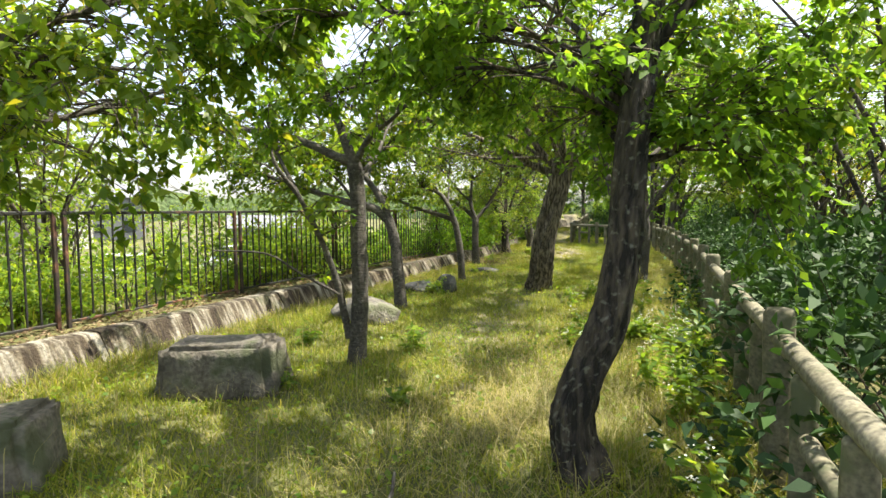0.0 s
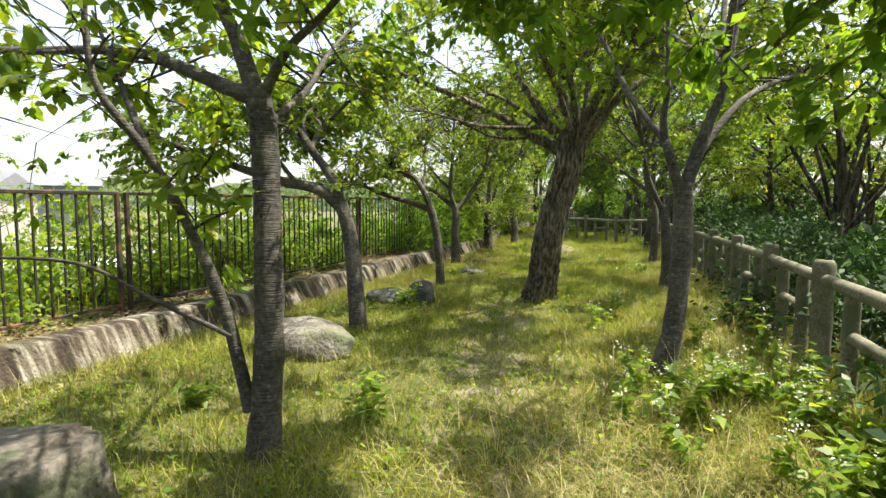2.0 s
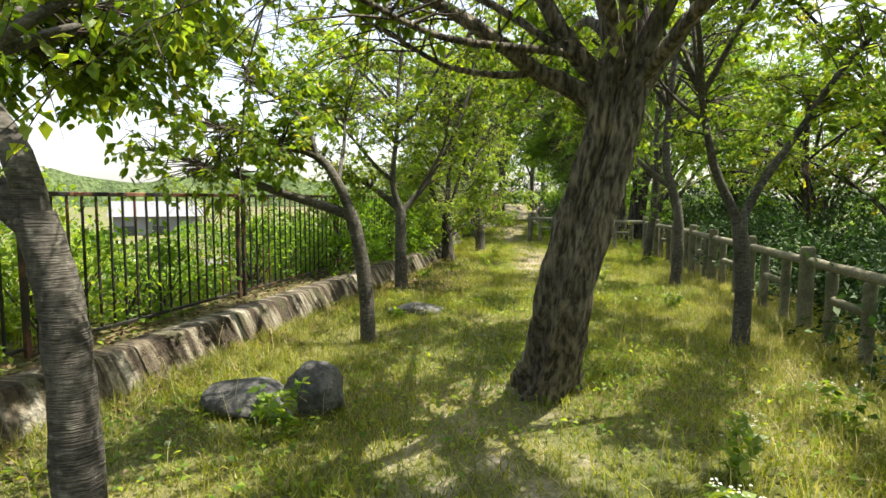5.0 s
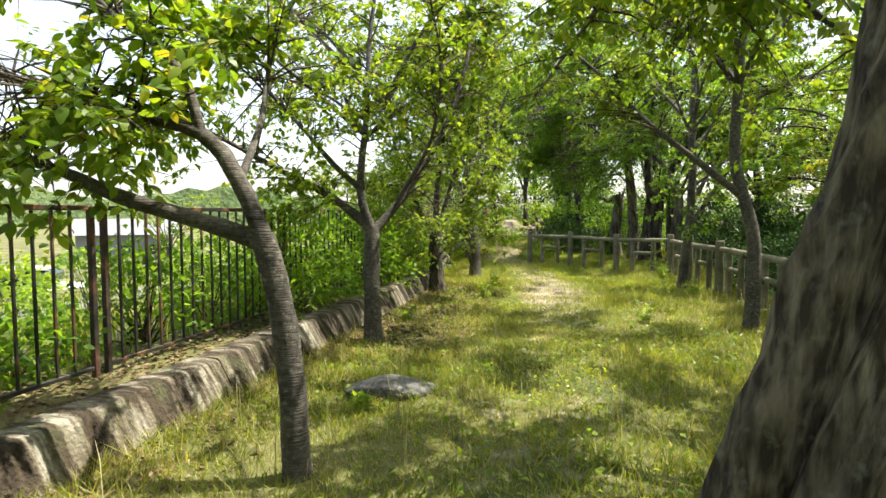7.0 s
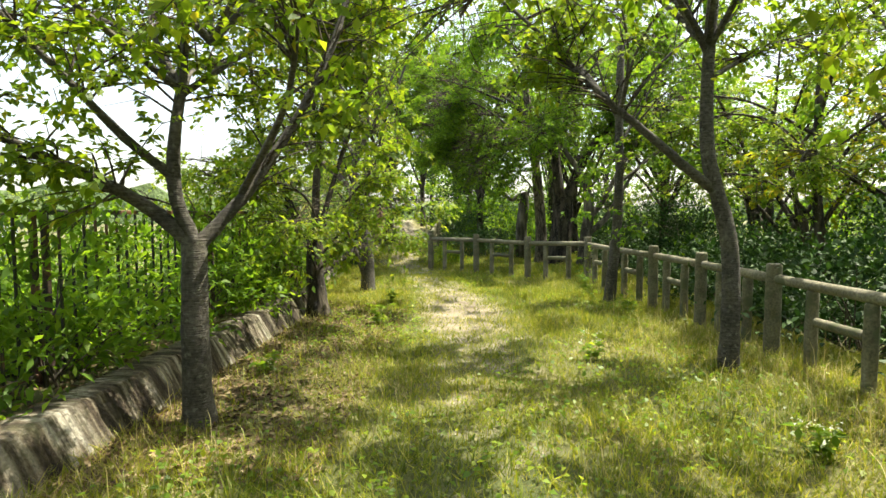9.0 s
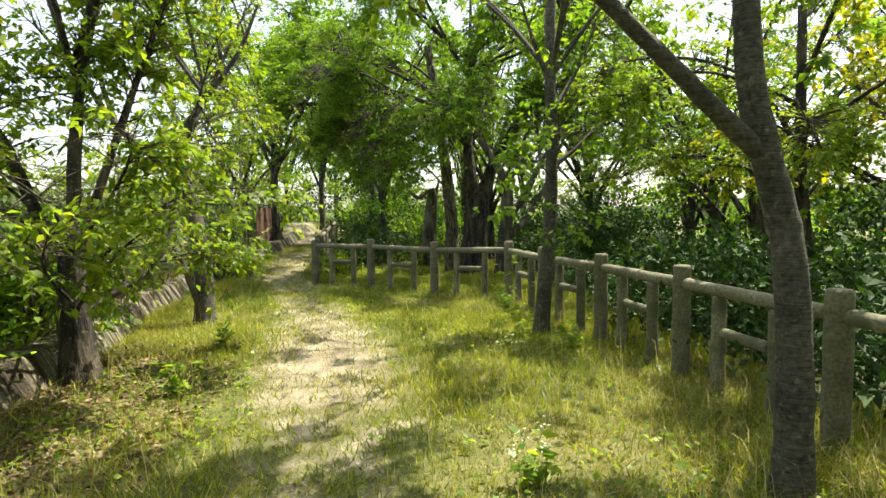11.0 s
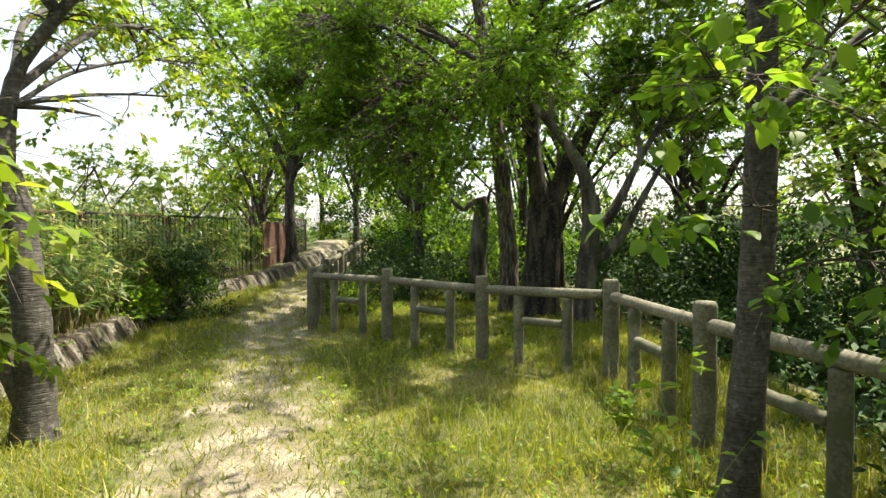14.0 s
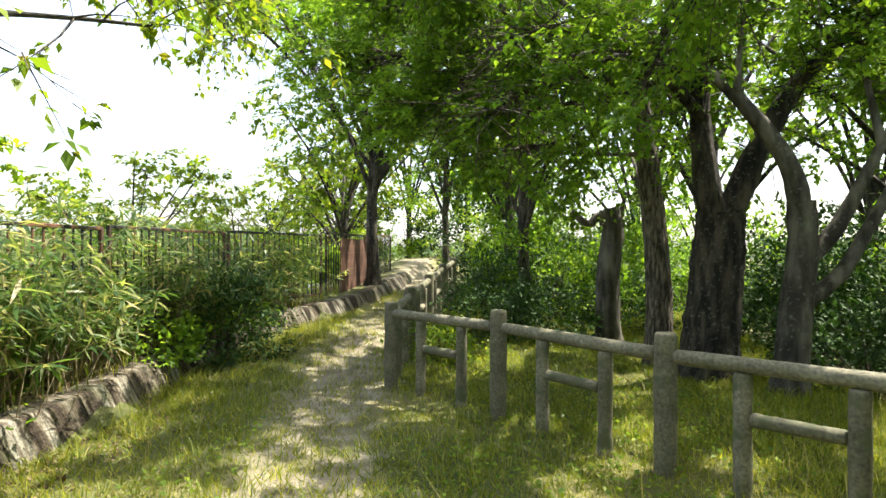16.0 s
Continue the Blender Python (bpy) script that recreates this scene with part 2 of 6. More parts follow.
WALL_PALE, WALL_GREY = plain("pale render", (0.42, 0.41, 0.38), 0.9), plain("grey siding", (0.2, 0.21, 0.22), 0.8)
ROOF_GREY, GLASS_DARK = plain("grey roof tiles", (0.22, 0.23, 0.25), 0.7), plain("dark window", (0.04, 0.05, 0.06), 0.15)
CAR_WHITE, TYRE, ASPHALT = plain("white car paint", (0.75, 0.75, 0.75), 0.25), plain("tyre", (0.02, 0.02, 0.02), 0.9), plain("asphalt", (0.16, 0.16, 0.165), 0.9)
WOOD_BROWN = rough_stuff("brown boards", [(0.3, (0.10, 0.05, 0.035)), (0.7, (0.26, 0.13, 0.09))], 3, 40, 0.85, 0.5, 0.004)

# ---- mesh helpers ----
ORIGIN, ALONG, ACROSS = (-4.13, 0.0), (0.2389, 0.971), (0.971, -0.2389)


def plan(s, w):
    """World place of a point s along the iron fence and w to its side."""
    return ORIGIN[0] + s * ALONG[0] + w * ACROSS[0], ORIGIN[1] + s * ALONG[1] + w * ACROSS[1]


def unplan(x, y):
    x = x - ORIGIN[0]
    return x * ALONG[0] + y * ALONG[1], x * ACROSS[0] + y * ACROSS[1]


PATH_LINE = ((1.9, -3.0, 0.1), (1.75, 4.0, 0.2), (1.85, 8.0, 0.32), (2.2, 11.5, 0.22), (3.0, 15.0, 0.2), (3.7, 18.0, 0.38), (3.95, 19.6, 0.75), (4.2, 22.0, 0.42), (4.1, 25.0, 0.42), (4.15, 28.0, 0.55), (4.7, 32.0, 0.5), (5.6, 38.0, 0.5), (6.4, 50.0, 0.5))


def wear(x, y):
    """How bare the ground is at places x, y."""
    out = np.zeros_like(x)
    for (ax, ay, aw), (bx, by, bw) in zip(PATH_LINE, PATH_LINE[1:]):
        f = np.clip(((x - ax) * (bx - ax) + (y - ay) * (by - ay)) / ((bx - ax) ** 2 + (by - ay) ** 2), 0, 1)
        d = np.hypot(x - ax - f * (bx - ax), y - ay - f * (by - ay))
        out = np.maximum(out, (aw + f * (bw - aw)) * np.clip(1.35 - d / 0.75, 0, 1))
    return out


def step(a, b, v):
    f = np.clip((v - a) / (b - a), 0, 1)
    return f * f * (3 - 2 * f)


def bend(s):
    """How far the wall and the iron fence swing off their line, s along it."""
    return -0.62 * step(20.5, 25.0, s) - 0.5 * step(25.0, 28.5, s) + 0.8 * step(30.0, 34.0, s)


def height(x, y):
    s, w = unplan(x, y)
    w = w - bend(s) * (1 - step(1.0, 5.0, w))
    z = 0.025 * np.sin(1.3 * x + 0.4 * y) + 0.02 * np.sin(0.9 * y - 1.7 * x) + 0.012 * np.sin(4.1 * x + 3.3 * y)
    z = z * step(0.9, 1.8, w)
    z = z + 0.3 * (1 - step(0.60, 0.64, w)) * 0.9
    z = z - 0.75 * (1 - step(-5.0, -0.8, w)) - 1.6 * (1 - step(-24.0, -6.0, w))
    z = z - 1.0 * step(7.0, 11.0, w) * (1 - 0.5 * step(26, 32, s)) - 0.6 * step(12, 30, w)
    z = z + 0.2 * np.exp(-((x - 2.5) ** 2 + (y - 2.5) ** 2) / 0.3)
    z = z + 0.06 * np.clip(s - 28.3, 0, 16) * (1 - step(2.5, 6.0, w)) * step(-2.5, -0.5, w)
    return z


def link_mesh(name, verts, faces, mat, parent=None, label="", smooth=False):
    me = bpy.data.meshes.new(name)
    if isinstance(faces, np.ndarray):
        k = faces.shape[1]
        me.vertices.add(len(verts))
        me.vertices.foreach_set("co", np.asarray(verts, np.float32).ravel())
        me.loops.add(faces.size)
        me.loops.foreach_set("vertex_index", faces.astype(np.int32).ravel())
        me.polygons.add(len(faces))
        me.polygons.foreach_set("loop_start", np.arange(0, faces.size, k, dtype=np.int32))
        me.update(calc_edges=True)
    else:
        me.from_pydata([tuple(v) for v in verts], [], faces)
        me.update()
    me.materials.append(mat)
    if smooth:
        me.polygons.foreach_set("use_smooth", np.ones(len(me.polygons), bool))
    ob = new(name, me)
    if parent:
        ob.parent = parent
    if label:
        ob["label"] = label
    return ob


def part(name, bm, mat, parent, label="", smooth=False):
    me = bpy.data.meshes.new(name)
    bm.to_mesh(me)
    bm.free()
    me.materials.append(mat)
    if smooth:
        me.polygons.foreach_set("use_smooth", np.ones(len(me.polygons), bool))
    ob = new(name, me)
    ob.parent = parent
    if label:
        ob["label"] = label
    return ob


def empty(name, x, y, z, turn=0.0):
    ob = new(name)
    ob.matrix_world = pose(x, y, z, 0, 0, turn)
    ob.empty_display_size = 0.1
    return ob


def unit(v):
    return v / (np.linalg.norm(v, axis=-1, keepdims=True) + 1e-9)


def curve_through(points, per=6):
    """A smooth line through points."""
    p = np.array(points, float)
    if len(p) == 2:
        return p[0] + np.linspace(0, 1, per + 1)[:, None] * (p[1] - p[0])
    p = np.vstack([2 * p[0] - p[1], p, 2 * p[-1] - p[-2]])
    out = []
    for a, b, c, d in zip(p, p[1:], p[2:], p[3:]):
        for f in np.arange(per) / per:
            out.append(0.5 * (2 * b + (c - a) * f + (2 * a - 5 * b + 4 * c - d) * f * f + (3 * b - a - 3 * c + d) * f ** 3))
    out.append(p[-2])
    return np.array(out)


def tube(line, radii, sides, rng=None, lump=0.0, groove=0.0):
    """Rings round a line; returns corners and faces, closed at both ends."""
    line = np.asarray(line, float)
    tang = np.gradient(line, axis=0)
    tang /= np.linalg.norm(tang, axis=1)[:, None] + 1e-9
    ref = np.array([0.0, 1.0, 0.0]) if abs(tang[0, 1]) < 0.8 else np.array([1.0, 0, 0])
    verts = []
    ang = np.arange(sides) / sides * 2 * np.pi
    lobes = 1 + groove * np.cos(5 * ang + 0.7) + 0.6 * groove * np.cos(3 * ang) + 0.6 * groove * np.cos(11 * ang + 2.0) * (0.6 + 0.4 * np.cos(2 * ang)) - groove * np.exp(-((ang - 3.6) / 0.28) ** 2)
    for k, (c, t, r) in enumerate(zip(line, tang, radii)):
        u = np.cross(ref, t)
        u /= np.linalg.norm(u)
        v = np.cross(t, u)
        tw = 0.05 * k + 0.12 * math.sin(0.35 * k) if groove else 0.0
        rr = r * lobes * (1 + (rng.normal(0, lump, sides) if lump else 0))
        verts.append(c + (np.cos(ang + tw) * rr)[:, None] * u + (np.sin(ang + tw) * rr)[:, None] * v)
    n = len(line)
    i, j = np.meshgrid(np.arange(n - 1), np.arange(sides), indexing="ij")
    k = (j + 1) % sides
    quads = np.stack([i * sides + j, i * sides + k, (i + 1) * sides + k, (i + 1) * sides + j], -1).reshape(-1, 4)
    return np.vstack(verts), quads


def many_twigs(starts, ways, lengths, radii, droop, rng, segs=3):
    """Many thin three-sided twigs at once. Returns corners, faces and the lines."""
    n = len(starts)
    f = np.linspace(0, 1, segs + 1)
    side = np.cross(ways, [0, 0, 1.0])
    side /= np.linalg.norm(side, axis=1)[:, None] + 1e-6
    bend = rng.normal(0, 0.18, n)
    line = starts[:, None] + ways[:, None] * (lengths[:, None] * f)[..., None]
    line += side[:, None] * (bend[:, None] * lengths[:, None] * f ** 2)[..., None]
    line[..., 2] -= droop[:, None] * lengths[:, None] * f ** 2
    up = np.cross(side, ways)
    verts = []
    for a in (0, 2.094, 4.189):
        r = radii[:, None] * (1 - 0.85 * f)
        verts.append(line + (np.cos(a) * r)[..., None] * side[:, None] + (np.sin(a) * r)[..., None] * up[:, None])
    v = np.stack(verts, 2)
    idx = np.arange(n * (segs + 1) * 3).reshape(n, segs + 1, 3)
    q = [np.stack([idx[:, s, a], idx[:, s, (a + 1) % 3], idx[:, s + 1, (a + 1) % 3], idx[:, s + 1, a]], -1) for s in range(segs) for a in range(3)]
    return v.reshape(-1, 3), np.concatenate(q), line


WALK_LINE = ((2.1, -2.0), (1.9, 1.0), (1.7, 4.0), (1.76, 8.0), (1.75, 10.2), (2.5, 12.5), (4.0, 15.6), (4.5, 17.8), (4.7, 20.0), (4.4, 23.0), (4.2, 28.0))


def off_walk(p, clear, up_to):
    """Which places keep clear of the walkers' head room."""
    d = np.full(len(p), 99.0)
    for (ax, ay), (bx, by) in zip(WALK_LINE, WALK_LINE[1:]):
        f = np.clip(((p[:, 0] - ax) * (bx - ax) + (p[:, 1] - ay) * (by - ay)) / ((bx - ax) ** 2 + (by - ay) ** 2), 0, 1)
        d = np.minimum(d, np.hypot(p[:, 0] - ax - f * (bx - ax), p[:, 1] - ay - f * (by - ay)))
    return (d > clear) | (p[:, 2] > up_to)


def leaf_mesh(places, ways, faces_up, length, width, rng, fold=0.18, fine=False):
    """Small pointed leaves, each folded along its middle."""
    if fine:
        n = len(places)
        ways = unit(ways)
        side = unit(np.cross(ways, faces_up))
        nor = np.cross(side, ways)
        k = rng.uniform(0.6, 1.2, n)[:, None]
        dip = rng.uniform(0.02, 0.3, n)[:, None]
        out = [places]
        for f, h in ((0.22, 0.36), (0.52, 0.5), (0.8, 0.28)):
            out.append(places + ways * length * k * f + side * width * h * k + nor * (width * fold * h - length * dip * f * f) * k)
        out.append(places + ways * length * k - nor * length * dip * k)
        for f, h in ((0.8, 0.28), (0.52, 0.5), (0.22, 0.36)):
            out.append(places + ways * length * k * f - side * width * h * k + nor * (width * fold * h - length * dip * f * f) * k)
        v = np.stack(out, 1).reshape(-1, 3)
        b = np.arange(n)[:, None] * 8
        return v, np.concatenate([b + [0, 1, 7], b + [1, 2, 6], b + [1, 6, 7], b + [2, 3, 5], b + [2, 5, 6], b + [3, 4, 5]])
    n = len(places)
    ways = ways / (np.linalg.norm(ways, axis=1)[:, None] + 1e-6)
    side = np.cross(ways, faces_up)
    side /= np.linalg.norm(side, axis=1)[:, None] + 1e-6
    nor = np.cross(side, ways)
    k = rng.uniform(0.65, 1.2, n)[:, None]
    mid = places + ways * length * k * 0.45
    tip = places + ways * length * k - nor * length * k * rng.uniform(0, 0.25, n)[:, None]
    a = mid + side * width * 0.5 * k + nor * width * fold * k
    b = mid - side * width * 0.5 * k + nor * width * fold * k
    return np.stack([places, a, tip, b], 1).reshape(-1, 3), np.arange(4 * n).reshape(n, 4)


def gaps(p, thin=0.0):
    """Clumps and gaps of a crown: 0 in an open gap, 1 in a full clump. Gaps are cut in line with the sun through all
    crowns, for dapples below.
    """
    x = p[:, 0] - p[:, 2] * SUN_FROM.x / SUN_FROM.z
    y = p[:, 1] - p[:, 2] * SUN_FROM.y / SUN_FROM.z
    v = np.sin(2.3 * x + 1.1 * np.sin(1.7 * y)) * np.sin(2.0 * y - 0.8 * np.sin(1.9 * x)) + 0.75 * np.sin(5.6 * x - 3.1 * y + 1.3 * np.sin(2.7 * y))
    v = v + 0.65 * np.sin(4.4 * x + 8.1 * y + 1.5 * np.sin(3.3 * x)) + 0.5 * np.sin(13.0 * x - 9.0 * y) * np.sin(11.0 * y + 6.0 * x)
    return np.clip(0.5 + 1.5 * (v + 0.02 - thin), 0.0, 1.0)


def foliage(limbs, count, reach, per, leaf, rng, base, up=0.25, droop=0.25, start=0.3, skip_below=1.3, fine=False, clump=0.55, headroom=2.75, thin=0.0, flat=1.0):
    """Branchlets and leaves round limbs (lines with their radii)."""
    lens = np.array([np.linalg.norm(np.diff(l, axis=0), axis=1).sum() for l, _ in limbs])
    pick = rng.choice(len(limbs), count, p=lens / lens.sum())
    st, wy, rad = [], [], []
    for k in pick:
        l, r = limbs[k]
        f = rng.uniform(start, 1.0) ** 0.8
        i = min(int(f * (len(l) - 1)), len(l) - 2)
        p = l[i] + rng.uniform() * (l[i + 1] - l[i])
        if p[2] < skip_below:
            continue
        t = l[i + 1] - l[i]
        t = t / np.linalg.norm(t)
        d = rng.normal(0, 1, 3)
        d[2] = d[2] * 0.45 + up
        d = d / np.linalg.norm(d) + 0.55 * t
        st.append(p), wy.append(d / np.linalg.norm(d)), rad.append(min(0.012, 0.6 * r[i]))
    st, wy, rad = np.array(st), np.array(wy), np.array(rad)
    ok = off_walk(st + wy * reach * 0.6 + base, 0.7, headroom - 0.05)
    ok &= rng.uniform(-0.35, 0.5, len(st)) < gaps(st + wy * reach * 0.5 + base, thin)
    st, wy, rad = st[ok], wy[ok], rad[ok]
    ln = rng.uniform(0.4, 1.0, len(st)) * reach
    v1, f1, line = many_twigs(st, wy, ln, rad, np.full(len(st), droop), rng)
    # side twigs
    m = 4
    s2 = np.repeat(np.arange(len(st)), m)
    seg = rng.integers(1, 4, len(s2))
    p2 = line[s2, seg]
    ok = rng.uniform(-0.15, 0.5, len(s2)) < gaps(p2 + base, thin)
    s2, seg, p2 = s2[ok], seg[ok], p2[ok]
    d2 = unit(line[s2, seg] - line[s2, seg - 1]) * 0.6 + rng.normal(0, 0.6, (len(s2), 3)) * (1, 1, 0.4 * flat)
    v2, f2, line2 = many_twigs(p2, unit(d2), rng.uniform(0.35, 0.8, len(s2)) * reach * clump, np.full(len(s2), 0.004), np.full(len(s2), droop * 1.3), rng, 1)
    if reach >= 1.25:
        # far crowns show only a third of their finest twigs
        v2, f2, _ = many_twigs(p2[::3], unit(d2[::3]), rng.uniform(0.35, 0.8, len(p2[::3])) * reach * clump, np.full(len(p2[::3]), 0.005), np.full(len(p2[::3]), droop * 1.3), rng, 1)
    verts, faces = np.vstack([v1, v2]), np.concatenate([f1, f2 + len(v1)])
    # leaves
    k = np.repeat(np.arange(len(line2)), per)
    ok = off_walk(line2[k, 0] + base, 1.0, headroom)
    k = k[ok]
    n2 = len(k)
    f = rng.uniform(0.1, 1.05, n2)
    p = line2[k, 0] + f[:, None] * (line2[k, 1] - line2[k, 0])
    d = unit(line2[k, 1] - line2[k, 0])
    d = d * 0.5 + rng.normal(0, 0.55, (n2, 3)) * (1, 1, 0.55 * flat)
    d[:, 2] -= 0.22 * flat
    keep = rng.uniform(0.08, 1, n2) < gaps(p + base, thin)
    p, d, n2 = p[keep], d[keep], int(keep.sum())
    nor = rng.normal(0, 0.38 * flat ** 0.5, (n2, 3)) + (0, 0, 1)
    lv, lf = leaf_mesh(p + rng.normal(0, 0.02, p.shape), d, nor, leaf[0], leaf[1], rng, fine=fine)
    return verts, faces, lv, lf


def tree(name, label, base, limbs, bark, leafage, count, reach=1.0, per=7, leaf=(0.09, 0.048), seed=1, root=1.35, groove=0.0, group="", **how):
    """A tree: limbs are lists of places from the base with first and last radius; the first is the trunk."""
    rng = np.random.default_rng(seed)
    bx, by = base
    bz = float(height(np.array([bx]), np.array([by]))[0]) - 0.03
    top = tagged(empty(name, bx, by, bz), label, "tree", group)
    count, per = int(count * 1.15), int(round(per * 1.65))
    made = []
    for k, (pts, r0, r1) in enumerate(limbs):
        line = curve_through(pts, 7 if k == 0 else 4)
        if k == 0:
            line[0, 2] = -0.06
        f = np.linspace(0, 1, len(line))
        rad = r0 + (r1 - r0) * f ** 0.9
        if k == 0:
            rad = rad * (1 + (root - 1) * np.exp(-np.maximum(line[:, 2], 0) / 0.16))
        v, q = tube(line, rad, (48 if groove else 18) if k == 0 else (9 if len(pts) > 4 or r0 > 0.05 else 6), rng, 0.04 if k == 0 else 0.06, groove if k == 0 else 0.0)
        link_mesh("trunk" if k == 0 else "limb", v, q, bark, top, smooth=True)
        made.append((line, rad))
    tv, tf, lv, lf = foliage(made[1:] if len(made) > 1 else made, count, reach, per, leaf, rng, np.array((bx, by, bz)), **how)
    link_mesh("branchwork", tv, tf, TWIG, top)["kind"] = "stuff"
    link_mesh("crown", lv, lf, leafage, top)["kind"] = "stuff"
    return top


def wild_limbs(rng, tall, spread, n, r, fork=0.42, lean=(0, 0), drop=0.25):
    """A trunk and n limbs of a tree of that height, at random."""
    fk = tall * fork
    trunk = [(0, 0, 0), (lean[0] * 0.4 + rng.normal(0, 0.05), lean[1] * 0.4, fk * 0.5), (lean[0], lean[1], fk)]
    out = [(trunk, r, r * 0.7)]
    for k in range(n):
        a = 2 * math.pi * (k + rng.uniform(0, 0.7)) / n
        q = rng.uniform(0.55, 1.0)
        e = np.array([math.cos(a) * spread * q, math.sin(a) * spread * q, (tall - fk) * rng.uniform(0.45, 1.0)])
        b = np.array(trunk[-1]) - (0, 0, rng.uniform(0, drop) * fk)
        out.append(([tuple(b), tuple(b + e * (0.35, 0.35, 0.45)), tuple(b + e * (0.75, 0.75, 0.8)), tuple(b + e)], r * 0.42, r * 0.1))
    return out


def high_limbs(start, ends, r=0.04):
    """Upper limbs rising from one place and arching out to each end."""
    s = np.array(start, float)
    out = []
    for k, e in enumerate(ends):
        d = np.array(e, float) - s
        side = np.array((-d[1], d[0], 0.0)) * (0.1 if k % 2 else -0.1)
        out.append(([tuple(s), tuple(s + d * (0.3, 0.3, 0.5) + side), tuple(s + d * (0.68, 0.68, 0.88) + side), tuple(s + d)], r, 0.008))
    return out


def bush(name, label, x, y, radius, tall, leaves, leafage, leaf=(0.08, 0.045), seed=1, lift=0.0, category="shrub", group="", clumps=None):
    """A shrub: stems and clumps of leaves in an uneven mound."""
    rng = np.random.default_rng(seed)
    z = float(height(np.array([x]), np.array([y]))[0]) - 0.02
    top = tagged(empty(name, x, y, z), label, category, group)
    n = clumps or max(12, int(leaves / 45))
    d = unit(rng.normal(0, 1, (n, 3)))
    d[:, 2] = np.abs(d[:, 2])
    c = d * (rng.uniform(0.35, 1.0, n) ** 0.5)[:, None] * (radius, radius, tall)
    c[:, 2] += lift
    stems = rng.choice(n, min(n, 16), replace=False)
    st = np.zeros((len(stems), 3)) + rng.normal(0, 0.08 * radius, (len(stems), 3)) * (1, 1, 0)
    way = c[stems] - st
    ln = np.linalg.norm(way, axis=1)
    tv, tf, _ = many_twigs(st, unit(way), ln, np.full(len(stems), 0.014), np.zeros(len(stems)), rng)
    link_mesh("stemwork", tv, tf, TWIG, top)["kind"] = "stuff"
    k = rng.integers(0, n, leaves)
    size = rng.uniform(0.12, 0.3, n) * (0.5 + 0.35 * radius)
    p = c[k] + rng.normal(0, 1, (leaves, 3)) * size[k][:, None] * (1, 1, 0.55)
    p[:, 2] = np.maximum(p[:, 2], 0.03)
    out = unit(c[k] * (1, 1, 0.4)) * 0.5 + rng.normal(0, 0.5, (leaves, 3))
    nor = rng.normal(0, 0.45, (leaves, 3)) + (0, 0, 0.9)
    v, f = leaf_mesh(p, out, nor, leaf[0], leaf[1], rng)
    link_mesh("leaves", v, f, leafage, top)["kind"] = "stuff"
    return top


def box(bm, x0, y0, z0, x1, y1, z1):
    m = Matrix.Translation(((x0 + x1) / 2, (y0 + y1) / 2, (z0 + z1) / 2)) @ Matrix.Diagonal((x1 - x0, y1 - y0, z1 - z0, 1))
    return bmesh.ops.create_cube(bm, size=1.0, matrix=m)


def soft_box(x0, y0, z0, x1, y1, z1, bevel):
    bm = bmesh.new()
    box(bm, x0, y0, z0, x1, y1, z1)
    bmesh.ops.bevel(bm, geom=bm.edges[:], offset=bevel, segments=1, affect="EDGES")
    return bm

# ---- ground ----


def build_ground():
    s = np.concatenate([[-400, -200, -100, -60, -35, -20, -12, -8], np.arange(-5, 42, 0.3), [43, 46, 50, 56, 65, 80, 110, 160, 250, 400, 600]])
    w = np.concatenate([[-600, -350, -200, -120, -70, -40, -28, -20, -14, -10, -8, -6, -5, -4, -3, -2, -1.4, -1, -0.6, -0.2, 0.2, 0.5, 0.595, 0.645, 0.75], np.arange(0.9, 7.6, 0.25), [8, 8.5, 9, 9.5, 10, 10.5, 11, 12, 13.5, 16, 20, 26, 34, 50, 80, 130, 200, 350, 600]])
    ss, ww = np.meshgrid(s, w, indexing="ij")
    x, y = plan(ss.ravel(), ww.ravel())
    z = height(x, y)
    n, m = len(s), len(w)
    i, j = np.meshgrid(np.arange(n - 1), np.arange(m - 1), indexing="ij")
    q = np.stack([i * m + j, (i + 1) * m + j, (i + 1) * m + j + 1, i * m + j + 1], -1).reshape(-1, 4)[:, ::-1]
    ob = link_mesh("ground", np.stack([x, y, z], 1), q, GROUND, smooth=True)
    att = ob.data.attributes.new("worn", "FLOAT", "POINT")
    att.data.foreach_set("value", wear(x, y).astype(np.float32))
    tagged(ob, "grassy earth with a trodden bare path", "ground", kind="structure")


build_ground()


